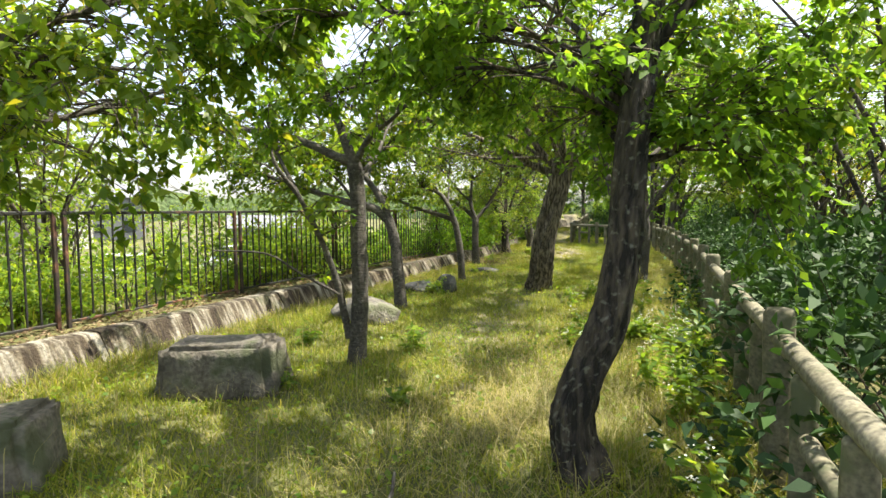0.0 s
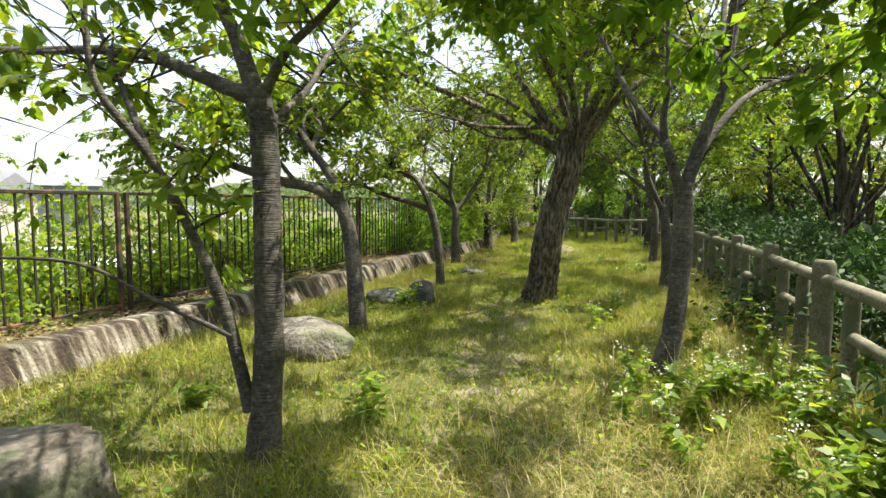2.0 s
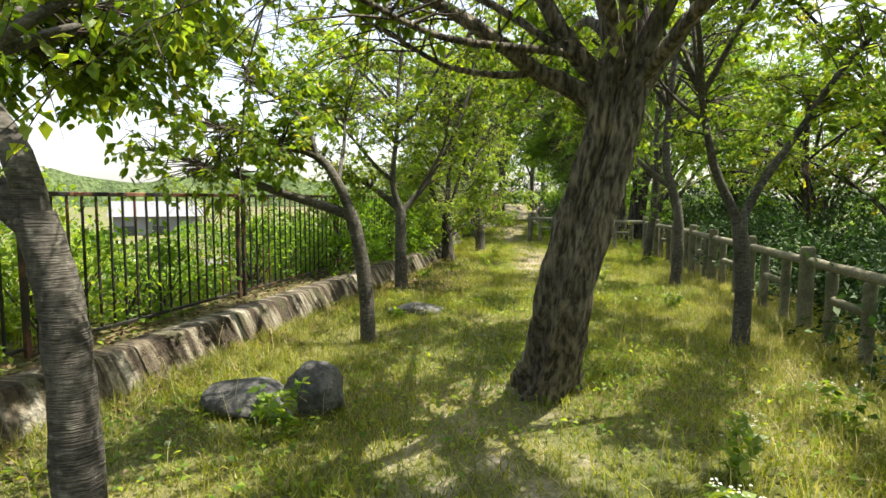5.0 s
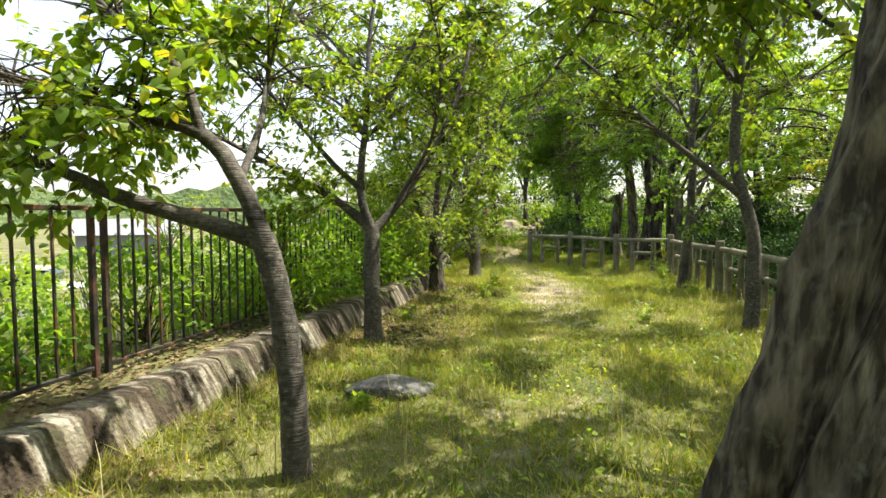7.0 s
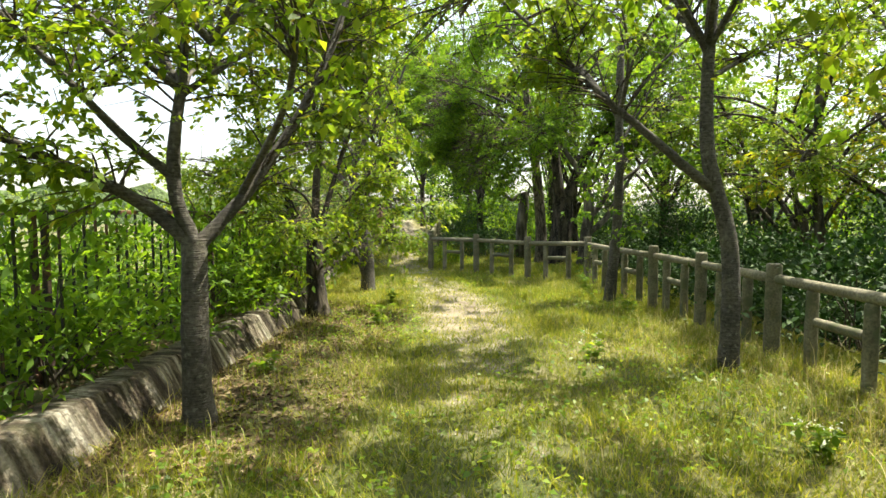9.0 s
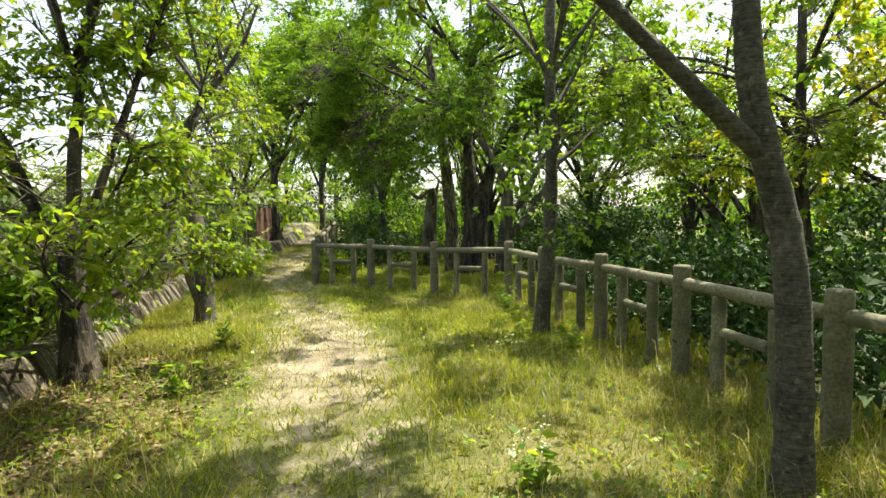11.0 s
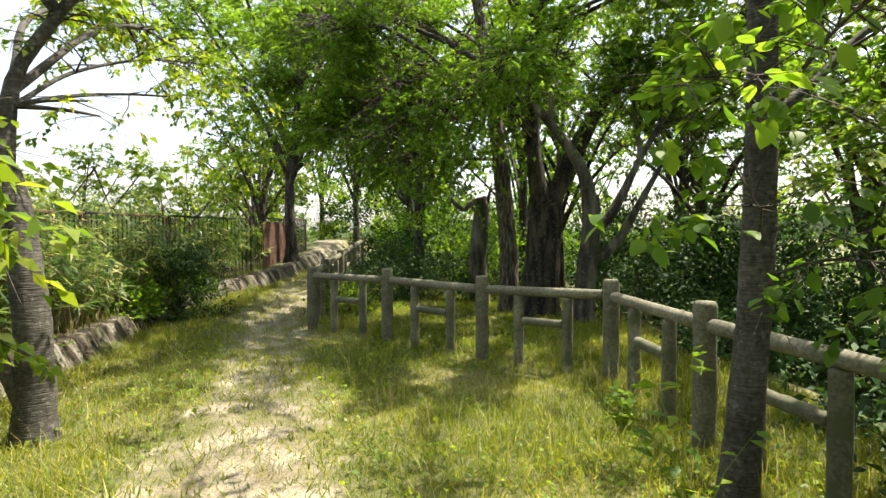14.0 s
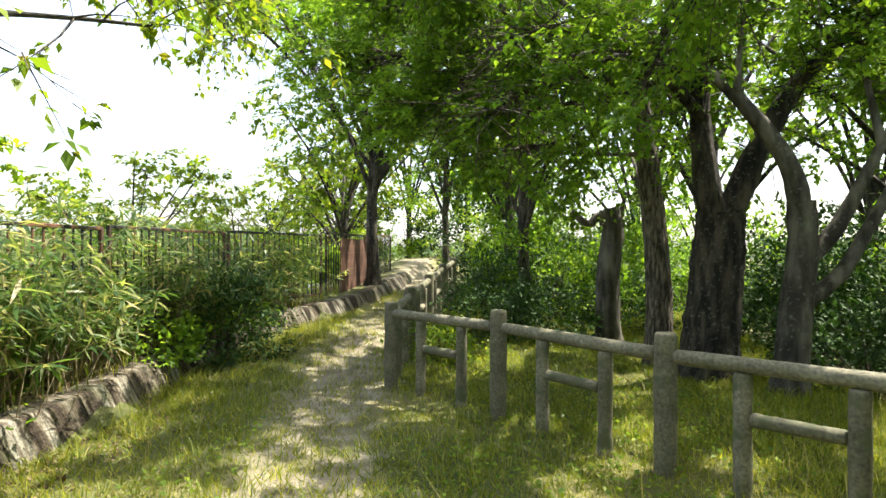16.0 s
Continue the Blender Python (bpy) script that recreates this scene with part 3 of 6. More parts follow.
def build_curb():
    """The low battered concrete wall, in cast lengths."""
    rng = np.random.default_rng(5)
    top = tagged(empty("retaining_wall", *plan(0, 0.6), 0, -math.degrees(math.atan2(ALONG[0], ALONG[1]))), "low stained concrete retaining wall beside the grass", "wall", kind="structure")
    s = -4.0
    while s < 36:
        n = 3.0
        bm = bmesh.new()
        prof = [(0.235, -0.1), (0.22, 0.0), (0.15, 0.13), (0.065, 0.282), (0.04, 0.302), (-0.06, 0.306), (-0.2, 0.30), (-0.21, -0.1)]
        steps = 25
        rings = []
        for k in range(steps):
            o = rng.normal(0, 0.003, len(prof)) - (0.016 * (rng.uniform() < 0.12)) * np.array([0, 0, 0.2, 1, 1, 0.3, 0, 0])
            at = s + 0.008 + (n - 0.016) * k / (steps - 1)
            off, rise = float(bend(at)), 0.06 * min(max(at - 28.3, 0.0), 16)
            rings.append([bm.verts.new((a + o[i] + off, at, c + 0.5 * o[i] + rise)) for i, (a, c) in enumerate(prof)])
        for a, b in zip(rings, rings[1:]):
            for i in range(len(prof)):
                j = (i + 1) % len(prof)
                bm.faces.new((a[i], a[j], b[j], b[i]))
        bm.faces.new(rings[0]), bm.faces.new(rings[-1][::-1])
        bmesh.ops.recalc_face_normals(bm, faces=bm.faces[:])
        part("block", bm, CURB, top)
        s += n


build_curb()

# ---- iron fence ----
TURN = -math.degrees(math.atan2(ALONG[0], ALONG[1]))


def iron_panel(mat_bar, mat_post, length=2.8, gap=0.147):
    """Runs along +y from its first post."""
    ob = tagged(empty("iron_fence", 0, 0, 0), "dark painted iron bar fence panel with rusted posts", "fence", "iron fence panels along the wall")
    for y in (0.03, length - 0.09):
        part("post", soft_box(-0.022, y - 0.022, -0.45, 0.022, y + 0.022, 1.32, 0.004), mat_post, ob, "rusted square post")
    part("top_rail", soft_box(-0.022, 0.052, 1.285, 0.022, length - 0.112, 1.325, 0.006), mat_bar, ob)
    part("bottom_rail", soft_box(-0.016, 0.052, 0.06, 0.016, length - 0.112, 0.09, 0.004), mat_bar, ob)
    n = int((length - 0.25) / gap)
    first = None
    for k in range(n):
        y = 0.03 + gap * (k + 1)
        if first is None:
            first = part("bar", soft_box(-0.0095, -0.0095, 0.091, 0.0095, 0.0095, 1.284, 0.002), mat_bar, ob)
            first.location = (0, y, 0)
        else:
            b = new("bar", first.data)
            b.parent, b.location = ob, (0, y, 0)
    return ob


panel = iron_panel(IRON, RUST)
PANEL_STARTS = [-3.3 + 2.8 * k for k in range(15)]
for k, s in enumerate(PANEL_STARTS):
    x, y = plan(s, float(bend(s)))
    x2, y2 = plan(s + 2.8, float(bend(s + 2.8)))
    z = 0.27 + 0.25 * float(step(20.0, 26.0, s)) + 0.02 * max(0.0, s - 29)
    m = pose(x, y, z, 0, 0, math.degrees(math.atan2(y2 - y, x2 - x)) - 90)
    if k == 0:
        panel.matrix_world = m
    else:
        copy_thing(panel, m)


def brown_screen(s):
    ob = tagged(empty("board_fence", *plan(s, 0.1 + float(bend(s))), 0.5, TURN), "reddish brown board screen along the iron fence", "fence")
    bm0 = soft_box(-0.01, -0.05, 0.0, 0.01, 0.05, 1.3, 0.003)
    first = None
    for k in range(22):
        if first is None:
            first = part("board", bm0, WOOD_BROWN, ob)
        else:
            b = new("board", first.data)
            b.parent, b.location = ob, (0, 0.115 * k, 0)
    part("rail", soft_box(-0.04, -0.05, 1.05, -0.012, 2.46, 1.1, 0.003), WOOD_BROWN, ob)


brown_screen(33.6)

# ---- log rail fence ----


def log(p, q, r, seed, ends=0.85):
    """A moulded log between two points, with knots and rounded ends."""
    rng = np.random.default_rng(seed)
    p, q = np.array(p, float), np.array(q, float)
    n = 9
    f = np.concatenate([[0, 0.015], np.linspace(0.03, 0.97, n), [0.985, 1]])
    line = p + f[:, None] * (q - p)
    rad = np.full(len(f), r) * (1 + rng.normal(0, 0.03, len(f)))
    rad[0], rad[-1], rad[1], rad[-2] = r * ends, r * ends, r * ends * 1.14, r * ends * 1.14
    v, qd = tube(line, rad, 14, rng, 0.02)
    faces = [tuple(int(i) for i in a) for a in qd]
    m = len(line)
    faces += [tuple(range(13, -1, -1)), tuple((m - 1) * 14 + k for k in range(14))]
    return v, faces


def rail_bay(a, b, seed, za=0.0, zb=0.0, last=False, tall=1.02):
    """One bay from post a to post b: its first post, top rail, two short posts and a middle rail."""
    ax, ay = a
    length = math.hypot(b[0] - ax, b[1] - ay)
    ob = tagged(empty("rail_fence", ax, ay, za, math.degrees(math.atan2(b[1] - ay, b[0] - ax))), "grey concrete log rail fence bay standing in grass", "fence", "log rail fence bays")
    slope = zb - za
    rows = [("post", (0, 0, -0.35), (0, 0, tall), 0.08)]
    if last:
        rows.append(("post", (length, 0, slope - 0.2), (length, 0, slope + tall), 0.08))
    rows.append(("top_rail", (0.072, 0, 0.86), (length - 0.072, 0, slope + 0.86), 0.053))
    for f in (0.3, 0.68):
        rows.append(("short_post", (length * f, 0, slope * f - 0.2), (length * f, 0, slope * f + 0.81), 0.057))
    rows.append(("middle_rail", (length * 0.3 + 0.055, 0, slope * 0.3 + 0.52), (length * 0.68 - 0.055, 0, slope * 0.68 + 0.52), 0.045))
    for k, (n, p, q, r) in enumerate(rows):
        v, f = log(p, q, r, seed * 17 + k)
        link_mesh(n, v, f, CONCRETE_LOG, ob, smooth=True)


RAIL_POSTS = [(2.2, -3.15), (2.68, -1.2), (3.15, 0.75), (3.62, 2.7), (4.1, 4.7), (4.57, 6.68), (5.05, 8.58), (5.48, 10.48), (5.86, 12.38), (6.22, 14.27), (6.56, 16.15), (6.9, 17.8), (7.15, 19.35), (7.27, 20.9), (7.57, 22.6)]
FAR_POSTS = [(7.57, 22.6), (6.65, 23.95), (5.71, 25.3), (4.72, 26.6)]
BACK_POSTS = [(4.72, 26.6), (5.0, 28.2), (5.4, 29.8), (5.8, 31.4), (6.2, 33.0)]


def gz(x, y):
    return float(height(np.array([float(x)]), np.array([float(y)]))[0])


for k, (a, b) in enumerate(zip(RAIL_POSTS, RAIL_POSTS[1:])):
    rail_bay(a, b, k + 1, last=False)
for k, (a, b) in enumerate(zip(FAR_POSTS, FAR_POSTS[1:])):
    rail_bay(a, b, k + 40, gz(*a), gz(*b))
for k, (a, b) in enumerate(zip(BACK_POSTS, BACK_POSTS[1:])):
    rail_bay(a, b, k + 60, gz(*a), gz(*b), last=k == 3, tall=0.98)

# ---- stones ----


def stone(name, label, x, y, size, mat, seed, turn=0, flat=0.0):
    rng = np.random.default_rng(seed)
    bm = bmesh.new()
    bmesh.ops.create_icosphere(bm, subdivisions=4, radius=1.0)
    planes = [(Vector(d).normalized(), rng.uniform(0.62, 0.9)) for d in unit(rng.normal(0, 1, (13, 3)))]
    if flat:
        planes = [(Vector(d), flat) for d in ((0, -1, 0.1), (0, 1, 0), (1, 0, 0.1), (-1, 0, 0.1), (0, 0, 1))] + planes[:3]
    for v in bm.verts:
        c = v.co.copy()
        for d, h in planes:
            over = c.dot(d) - h
            if over > 0:
                c -= d * over * 0.92
        c *= 1 + 0.05 * noise.noise(c * 2.5 + Vector((seed, 0, 0))) + 0.025 * noise.noise(c * 8)
        v.co = Vector((c.x * size[0], c.y * size[1], c.z * size[2]))
    me = bpy.data.meshes.new(name)
    bm.to_mesh(me)
    bm.free()
    me.materials.append(mat)
    me.polygons.foreach_set("use_smooth", np.ones(len(me.polygons), bool))
    ob = new(name, me)
    ob.matrix_world = pose(x, y, gz(x, y) + size[2] * 0.35, 0, 0, turn)
    return tagged(ob, label, "rock")


def block(label, x, y, size, seed, turn):
    """A roughly squared stone block with chipped edges."""
    rng = np.random.default_rng(seed)
    bm = bmesh.new()
    bmesh.ops.create_cube(bm, size=2.0)
    bmesh.ops.bevel(bm, geom=bm.edges[:], offset=0.16, segments=2, affect="EDGES")
    bmesh.ops.subdivide_edges(bm, edges=bm.edges[:], cuts=5, use_grid_fill=True)
    shift = Vector((seed * 3.1, 0, 0))
    for v in bm.verts:
        c = v.co
        k = 1 + 0.07 * noise.noise(c * 1.3 + shift) + 0.035 * noise.noise(c * 4 + shift) + 0.015 * noise.noise(c * 11 + shift)
        taper = 1 - 0.07 * c.z
        v.co = Vector((c.x * size[0] * k * taper, c.y * size[1] * k * taper, c.z * size[2] * k + 0.06 * c.x * size[2]))
    me = bpy.data.meshes.new("stone_block")
    bm.to_mesh(me)
    bm.free()
    me.materials.append(ROCK_BROWN)
    me.polygons.foreach_set("use_smooth", np.ones(len(me.polygons), bool))
    ob = new("stone_block", me)
    ob.matrix_world = pose(x, y, gz(x, y) + size[2] * 0.8, 0, 0, turn)
    tagged(ob, label, "stone block")


ROCK_BROWN = rough_stuff("weathered stone", [(0.3, (0.075, 0.065, 0.05)), (0.5, (0.15, 0.135, 0.11)), (0.7, (0.24, 0.22, 0.185))], 3.0, 28, 0.92, 1.0, 0.02, None, ((0.08, 0.09, 0.05), 3.0))
stone("rock", "pale grey rounded rock half sunk in grass", -0.02, 7.15, (0.57, 0.42, 0.28), ROCK, 3, 10)
block("squared grey stone block standing in grass", -0.42, 3.9, (0.5, 0.28, 0.26), 8, 6)
block("squared grey stone block in the shade", -1.0, 2.1, (0.4, 0.26, 0.24), 12, 20)
stone("rock", "dark rock beside the trodden path", 0.78, 10.0, (0.25, 0.24, 0.27), ROCK_DARK, 21, 30)
stone("rock", "low dark rock lying in grass", 0.3, 9.95, (0.42, 0.26, 0.17), ROCK_DARK, 22, -20)
stone("rock", "flat grey stone set in the grass", 1.33, 13.42, (0.40, 0.26, 0.1), ROCK_DARK, 23, 5)

# ---- trees along the walk ----
CH = "cherry trees along the path"
tree("maple_tree", "dark rough-barked tree with a bent trunk in grass", (2.52, 2.38), [
    ([(-0.02, 0, 0), (-0.08, 0.0, 0.3), (-0.02, 0.01, 0.55), (0.1, 0.02, 0.85), (0.17, 0.03, 1.2), (0.2, 0.04, 1.5), (0.22, 0.06, 1.85), (0.28, 0.12, 2.26), (0.35, 0.2, 3.0)], 0.112, 0.075),
    ([(0.24, 0.08, 1.95), (-0.1, 0.35, 2.2), (-0.6, 0.75, 2.42), (-1.3, 1.05, 2.45), (-1.9, 1.2, 2.35)], 0.02, 0.007),
    ([(0.26, 0.1, 2.1), (0.05, 0.7, 2.4), (-0.3, 1.5, 2.6), (-0.6, 2.3, 2.6), (-0.7, 3.0, 2.5)], 0.02, 0.007),
    ([(0.26, 0.1, 2.15), (-0.3, 0.2, 2.45), (-1.1, 0.15, 2.6), (-1.9, 0.3, 2.6), (-2.6, 0.6, 2.5)], 0.02, 0.007),
    ([(0.22, 0.06, 1.8), (0.55, 0.15, 1.95), (0.95, 0.4, 2.0), (1.4, 0.5, 1.9)], 0.025, 0.006),
    ([(0.24, 0.08, 2.0), (0.45, 0.6, 2.2), (0.8, 1.3, 2.25), (1.3, 2.0, 2.15)], 0.025, 0.006),
    ([(0.22, 0.06, 1.75), (0.1, 0.5, 2.05), (0.2, 1.1, 2.2), (0.1, 1.8, 2.2)], 0.022, 0.006),
    ([(0.3, 0.2, 2.1), (0.1, 0.4, 2.4), (-0.22, 0.7, 2.8), (-0.83, 1.15, 3.3), (-1.8, 1.6, 3.5)], 0.026, 0.008),
    ([(0.36, 0.25, 2.9), (0.0, 0.0, 3.4), (-0.9, -0.4, 3.8), (-2.0, -0.2, 3.9)], 0.03, 0.008),
    ([(0.26, 0.17, 1.74), (0.5, 0.25, 1.8), (0.75, 0.4, 2.1), (1.4, 0.8, 2.4)], 0.025, 0.008),
    ([(0.33, 0.2, 2.3), (0.55, 0.15, 2.6), (0.9, 0.3, 2.9), (1.7, 0.8, 3.2)], 0.035, 0.01),
    ([(0.36, 0.25, 2.9), (0.5, 1.0, 3.6), (0.4, 2.0, 4.2), (0.3, 3.0, 4.4)], 0.045, 0.012),
    ([(0.28, 0.2, 2.0), (-0.3, 0.6, 2.5), (-1.1, 1.6, 2.85), (-1.9, 2.6, 2.9)], 0.022, 0.007),
    *high_limbs((0.36, 0.25, 2.9), [(-1.2, 2.6, 4.3), (0.6, 1.6, 4.6), (-0.3, 4.2, 4.2)], 0.04),
], BARK_ROUGH, LEAF_MAPLE, 900, 0.85, 12, (0.07, 0.045), 2, 1.45, 0.09, clump=0.5, headroom=2.0, skip_below=1.7, start=0.1, thin=-0.1)

tree("cherry_tree", "straight ringed-bark cherry tree with a slender second stem", (0.49, 4.86), [
    ([(0, 0, 0), (0.03, 0.06, 0.71), (0.01, 0.12, 1.35), (-0.01, 0.16, 1.83), (-0.06, 0.18, 2.17)], 0.088, 0.075),
    ([(-0.06, 0.18, 2.14), (-0.2, 0.17, 2.17), (-0.57, 0.36, 2.33), (-1.11, 0.54, 2.51), (-2.25, 0.86, 2.62), (-3.2, 1.0, 2.74)], 0.06, 0.02),
    ([(-0.06, 0.18, 2.12), (-0.17, 0.2, 2.44), (-0.27, 0.21, 2.67), (-0.42, 0.33, 3.1), (-0.7, 0.6, 3.9)], 0.06, 0.02),
    ([(-0.04, 0.19, 2.12), (0.15, 0.12, 2.38), (0.45, -0.05, 2.55), (0.9, -0.3, 2.9)], 0.04, 0.012),
    ([(-0.08, 0.03, 0.3), (-0.18, -0.04, 0.89), (-0.32, -0.11, 1.33), (-0.51, -0.19, 1.77), (-0.74, -0.27, 2.15), (-0.72, -0.34, 2.7)], 0.042, 0.014),
    ([(-0.51, -0.19, 1.77), (-0.88, 0.13, 2.25), (-1.26, 0.45, 2.74)], 0.028, 0.01),
    ([(-0.15, -0.05, 0.76), (-0.5, -0.25, 1.01), (-0.74, -0.45, 1.21), (-1.2, -0.6, 1.25)], 0.018, 0.006),
    ([(0.02, 0.17, 1.99), (0.09, 0.6, 2.24), (0.12, 1.04, 2.6), (0.2, 1.6, 3.0)], 0.03, 0.01),
], BARK_CHERRY, LEAF_CHERRY, 120, 0.9, 8, (0.1, 0.056), 3, fine=True, root=1.3, group=CH)

tree("cherry_tree", "cherry tree forked low over the iron fence", (0.27, 8.15), [
    ([(0, 0, 0), (-0.08, 0.08, 0.83), (-0.14, 0.12, 1.19), (-0.24, 0.15, 1.5)], 0.098, 0.08),
    ([(-0.22, 0.15, 1.45), (-0.5, 0.16, 1.66), (-1.03, 0.16, 1.78), (-1.83, 0.37, 2.02), (-2.45, 0.58, 2.21), (-3.13, 0.69, 2.46)], 0.08, 0.025),
    ([(-0.24, 0.15, 1.45), (-0.32, 0.17, 1.76), (-0.65, 0.31, 2.16), (-1.02, 0.45, 2.64), (-1.48, 0.59, 3.13), (-1.9, 0.8, 3.7)], 0.072, 0.02),
    ([(-1.02, 0.45, 2.6), (-0.77, 0.38, 2.9), (-0.5, 0.3, 3.05), (-0.1, 0.2, 3.5)], 0.04, 0.015),
    ([(-0.8, 0.16, 1.76), (-1.12, 0.0, 2.2), (-1.64, -0.08, 2.47), (-2.2, -0.2, 2.7)], 0.03, 0.01),
    ([(-0.65, 0.31, 2.16), (-0.51, 0.86, 2.63), (-0.24, 1.31, 3.05), (0.0, 1.8, 3.4)], 0.035, 0.01),
    *high_limbs((-0.65, 0.31, 2.16), [(-1.8, 2.6, 2.9), (-0.9, 3.0, 3.1), (-2.7, 1.9, 2.8), (-1.3, 2.2, 2.6), (-2.4, 3.2, 3.0)], 0.03),
], BARK_CHERRY, LEAF_CHERRY, 560, 0.95, 8, (0.095, 0.054), 4, fine=True, root=1.25, group=CH, skip_below=1.9, start=0.4)

tree("cherry_tree", "curved dark cherry tree with two limbs over the fence", (0.89, 11.94), [
    ([(0, 0, 0), (-0.04, 0.04, 0.63), (-0.12, 0.07, 1.13), (-0.21, 0.09, 1.45)], 0.08, 0.072),
    ([(-0.18, 0.09, 1.4), (-0.44, 0.1, 1.49), (-1.03, 0.12, 1.67), (-1.43, 0.23, 1.82), (-1.85, 0.35, 1.94), (-2.6, 0.5, 2.15)], 0.062, 0.02),
    ([(-0.19, 0.09, 1.4), (-0.34, 0.11, 1.76), (-0.59, 0.19, 2.05), (-1.09, 0.25, 2.19), (-1.5, 0.36, 2.32), (-2.5, 0.6, 2.6)], 0.06, 0.02),
    ([(-0.59, 0.19, 2.05), (-0.72, 0.26, 2.41), (-0.97, 0.38, 2.65), (-1.24, 0.49, 2.83), (-1.7, 0.7, 3.3)], 0.035, 0.012),
    ([(-0.34, 0.11, 1.76), (-0.37, 0.64, 2.21), (-0.41, 1.08, 2.79), (-0.28, 1.42, 3.4)], 0.03, 0.01),
], BARK_CHERRY, LEAF_CHERRY, 290, 0.95, 8, (0.095, 0.054), 5, fine=True, root=1.25, group=CH, skip_below=1.8, start=0.4)

tree("cherry_tree", "ringed-bark cherry tree beside the concrete wall", (0.95, 15.39), [
    ([(0, 0, 0), (-0.02, 0.04, 0.71), (-0.02, 0.09, 1.4)], 0.105, 0.09),
    ([(-0.02, 0.09, 1.36), (-0.33, 0.11, 1.63), (-0.59, -0.08, 1.82), (-1.07, -0.36, 2.09), (-1.6, -0.6, 2.4)], 0.065, 0.02),
    ([(-0.02, 0.09, 1.36), (-0.16, 0.12, 1.86), (-0.1, 0.27, 2.76), (-0.08, 0.43, 3.62), (0.01, 0.58, 4.5)], 0.06, 0.02),
    ([(0.01, 0.09, 1.36), (0.21, 0.2, 1.6), (0.4, 0.31, 1.85), (0.83, 0.54, 2.6), (1.13, 0.8, 3.45), (1.29, 1.07, 4.6)], 0.06, 0.02),
    ([(-0.16, 0.12, 1.86), (-0.45, 0.04, 2.13), (-0.8, -0.13, 2.56), (-1.25, -0.29, 3.1), (-1.6, -0.5, 3.8)], 0.04, 0.012),
    ([(0.3, 0.25, 1.75), (0.7, -0.3, 2.4), (0.8, -1.0, 3.0), (0.7, -1.8, 3.4)], 0.03, 0.01),
    *high_limbs((0.1, 0.3, 2.9), [(1.6, 2.0, 4.6), (-1.4, 1.6, 4.4), (2.0, 0.2, 4.7), (0.6, 3.0, 4.3), (-1.6, -1.2, 4.2)], 0.03),
    *high_limbs((-0.1, 0.25, 2.5), [(-1.6, 1.2, 3.4), (-0.6, 2.0, 3.6), (1.2, 1.8, 3.5), (0.4, 2.6, 3.2), (-1.0, -1.2, 3.2)], 0.03),
], BARK_CHERRY, LEAF_CHERRY, 760, 1.0, 9, (0.08, 0.05), 6, 1.25, group=CH)

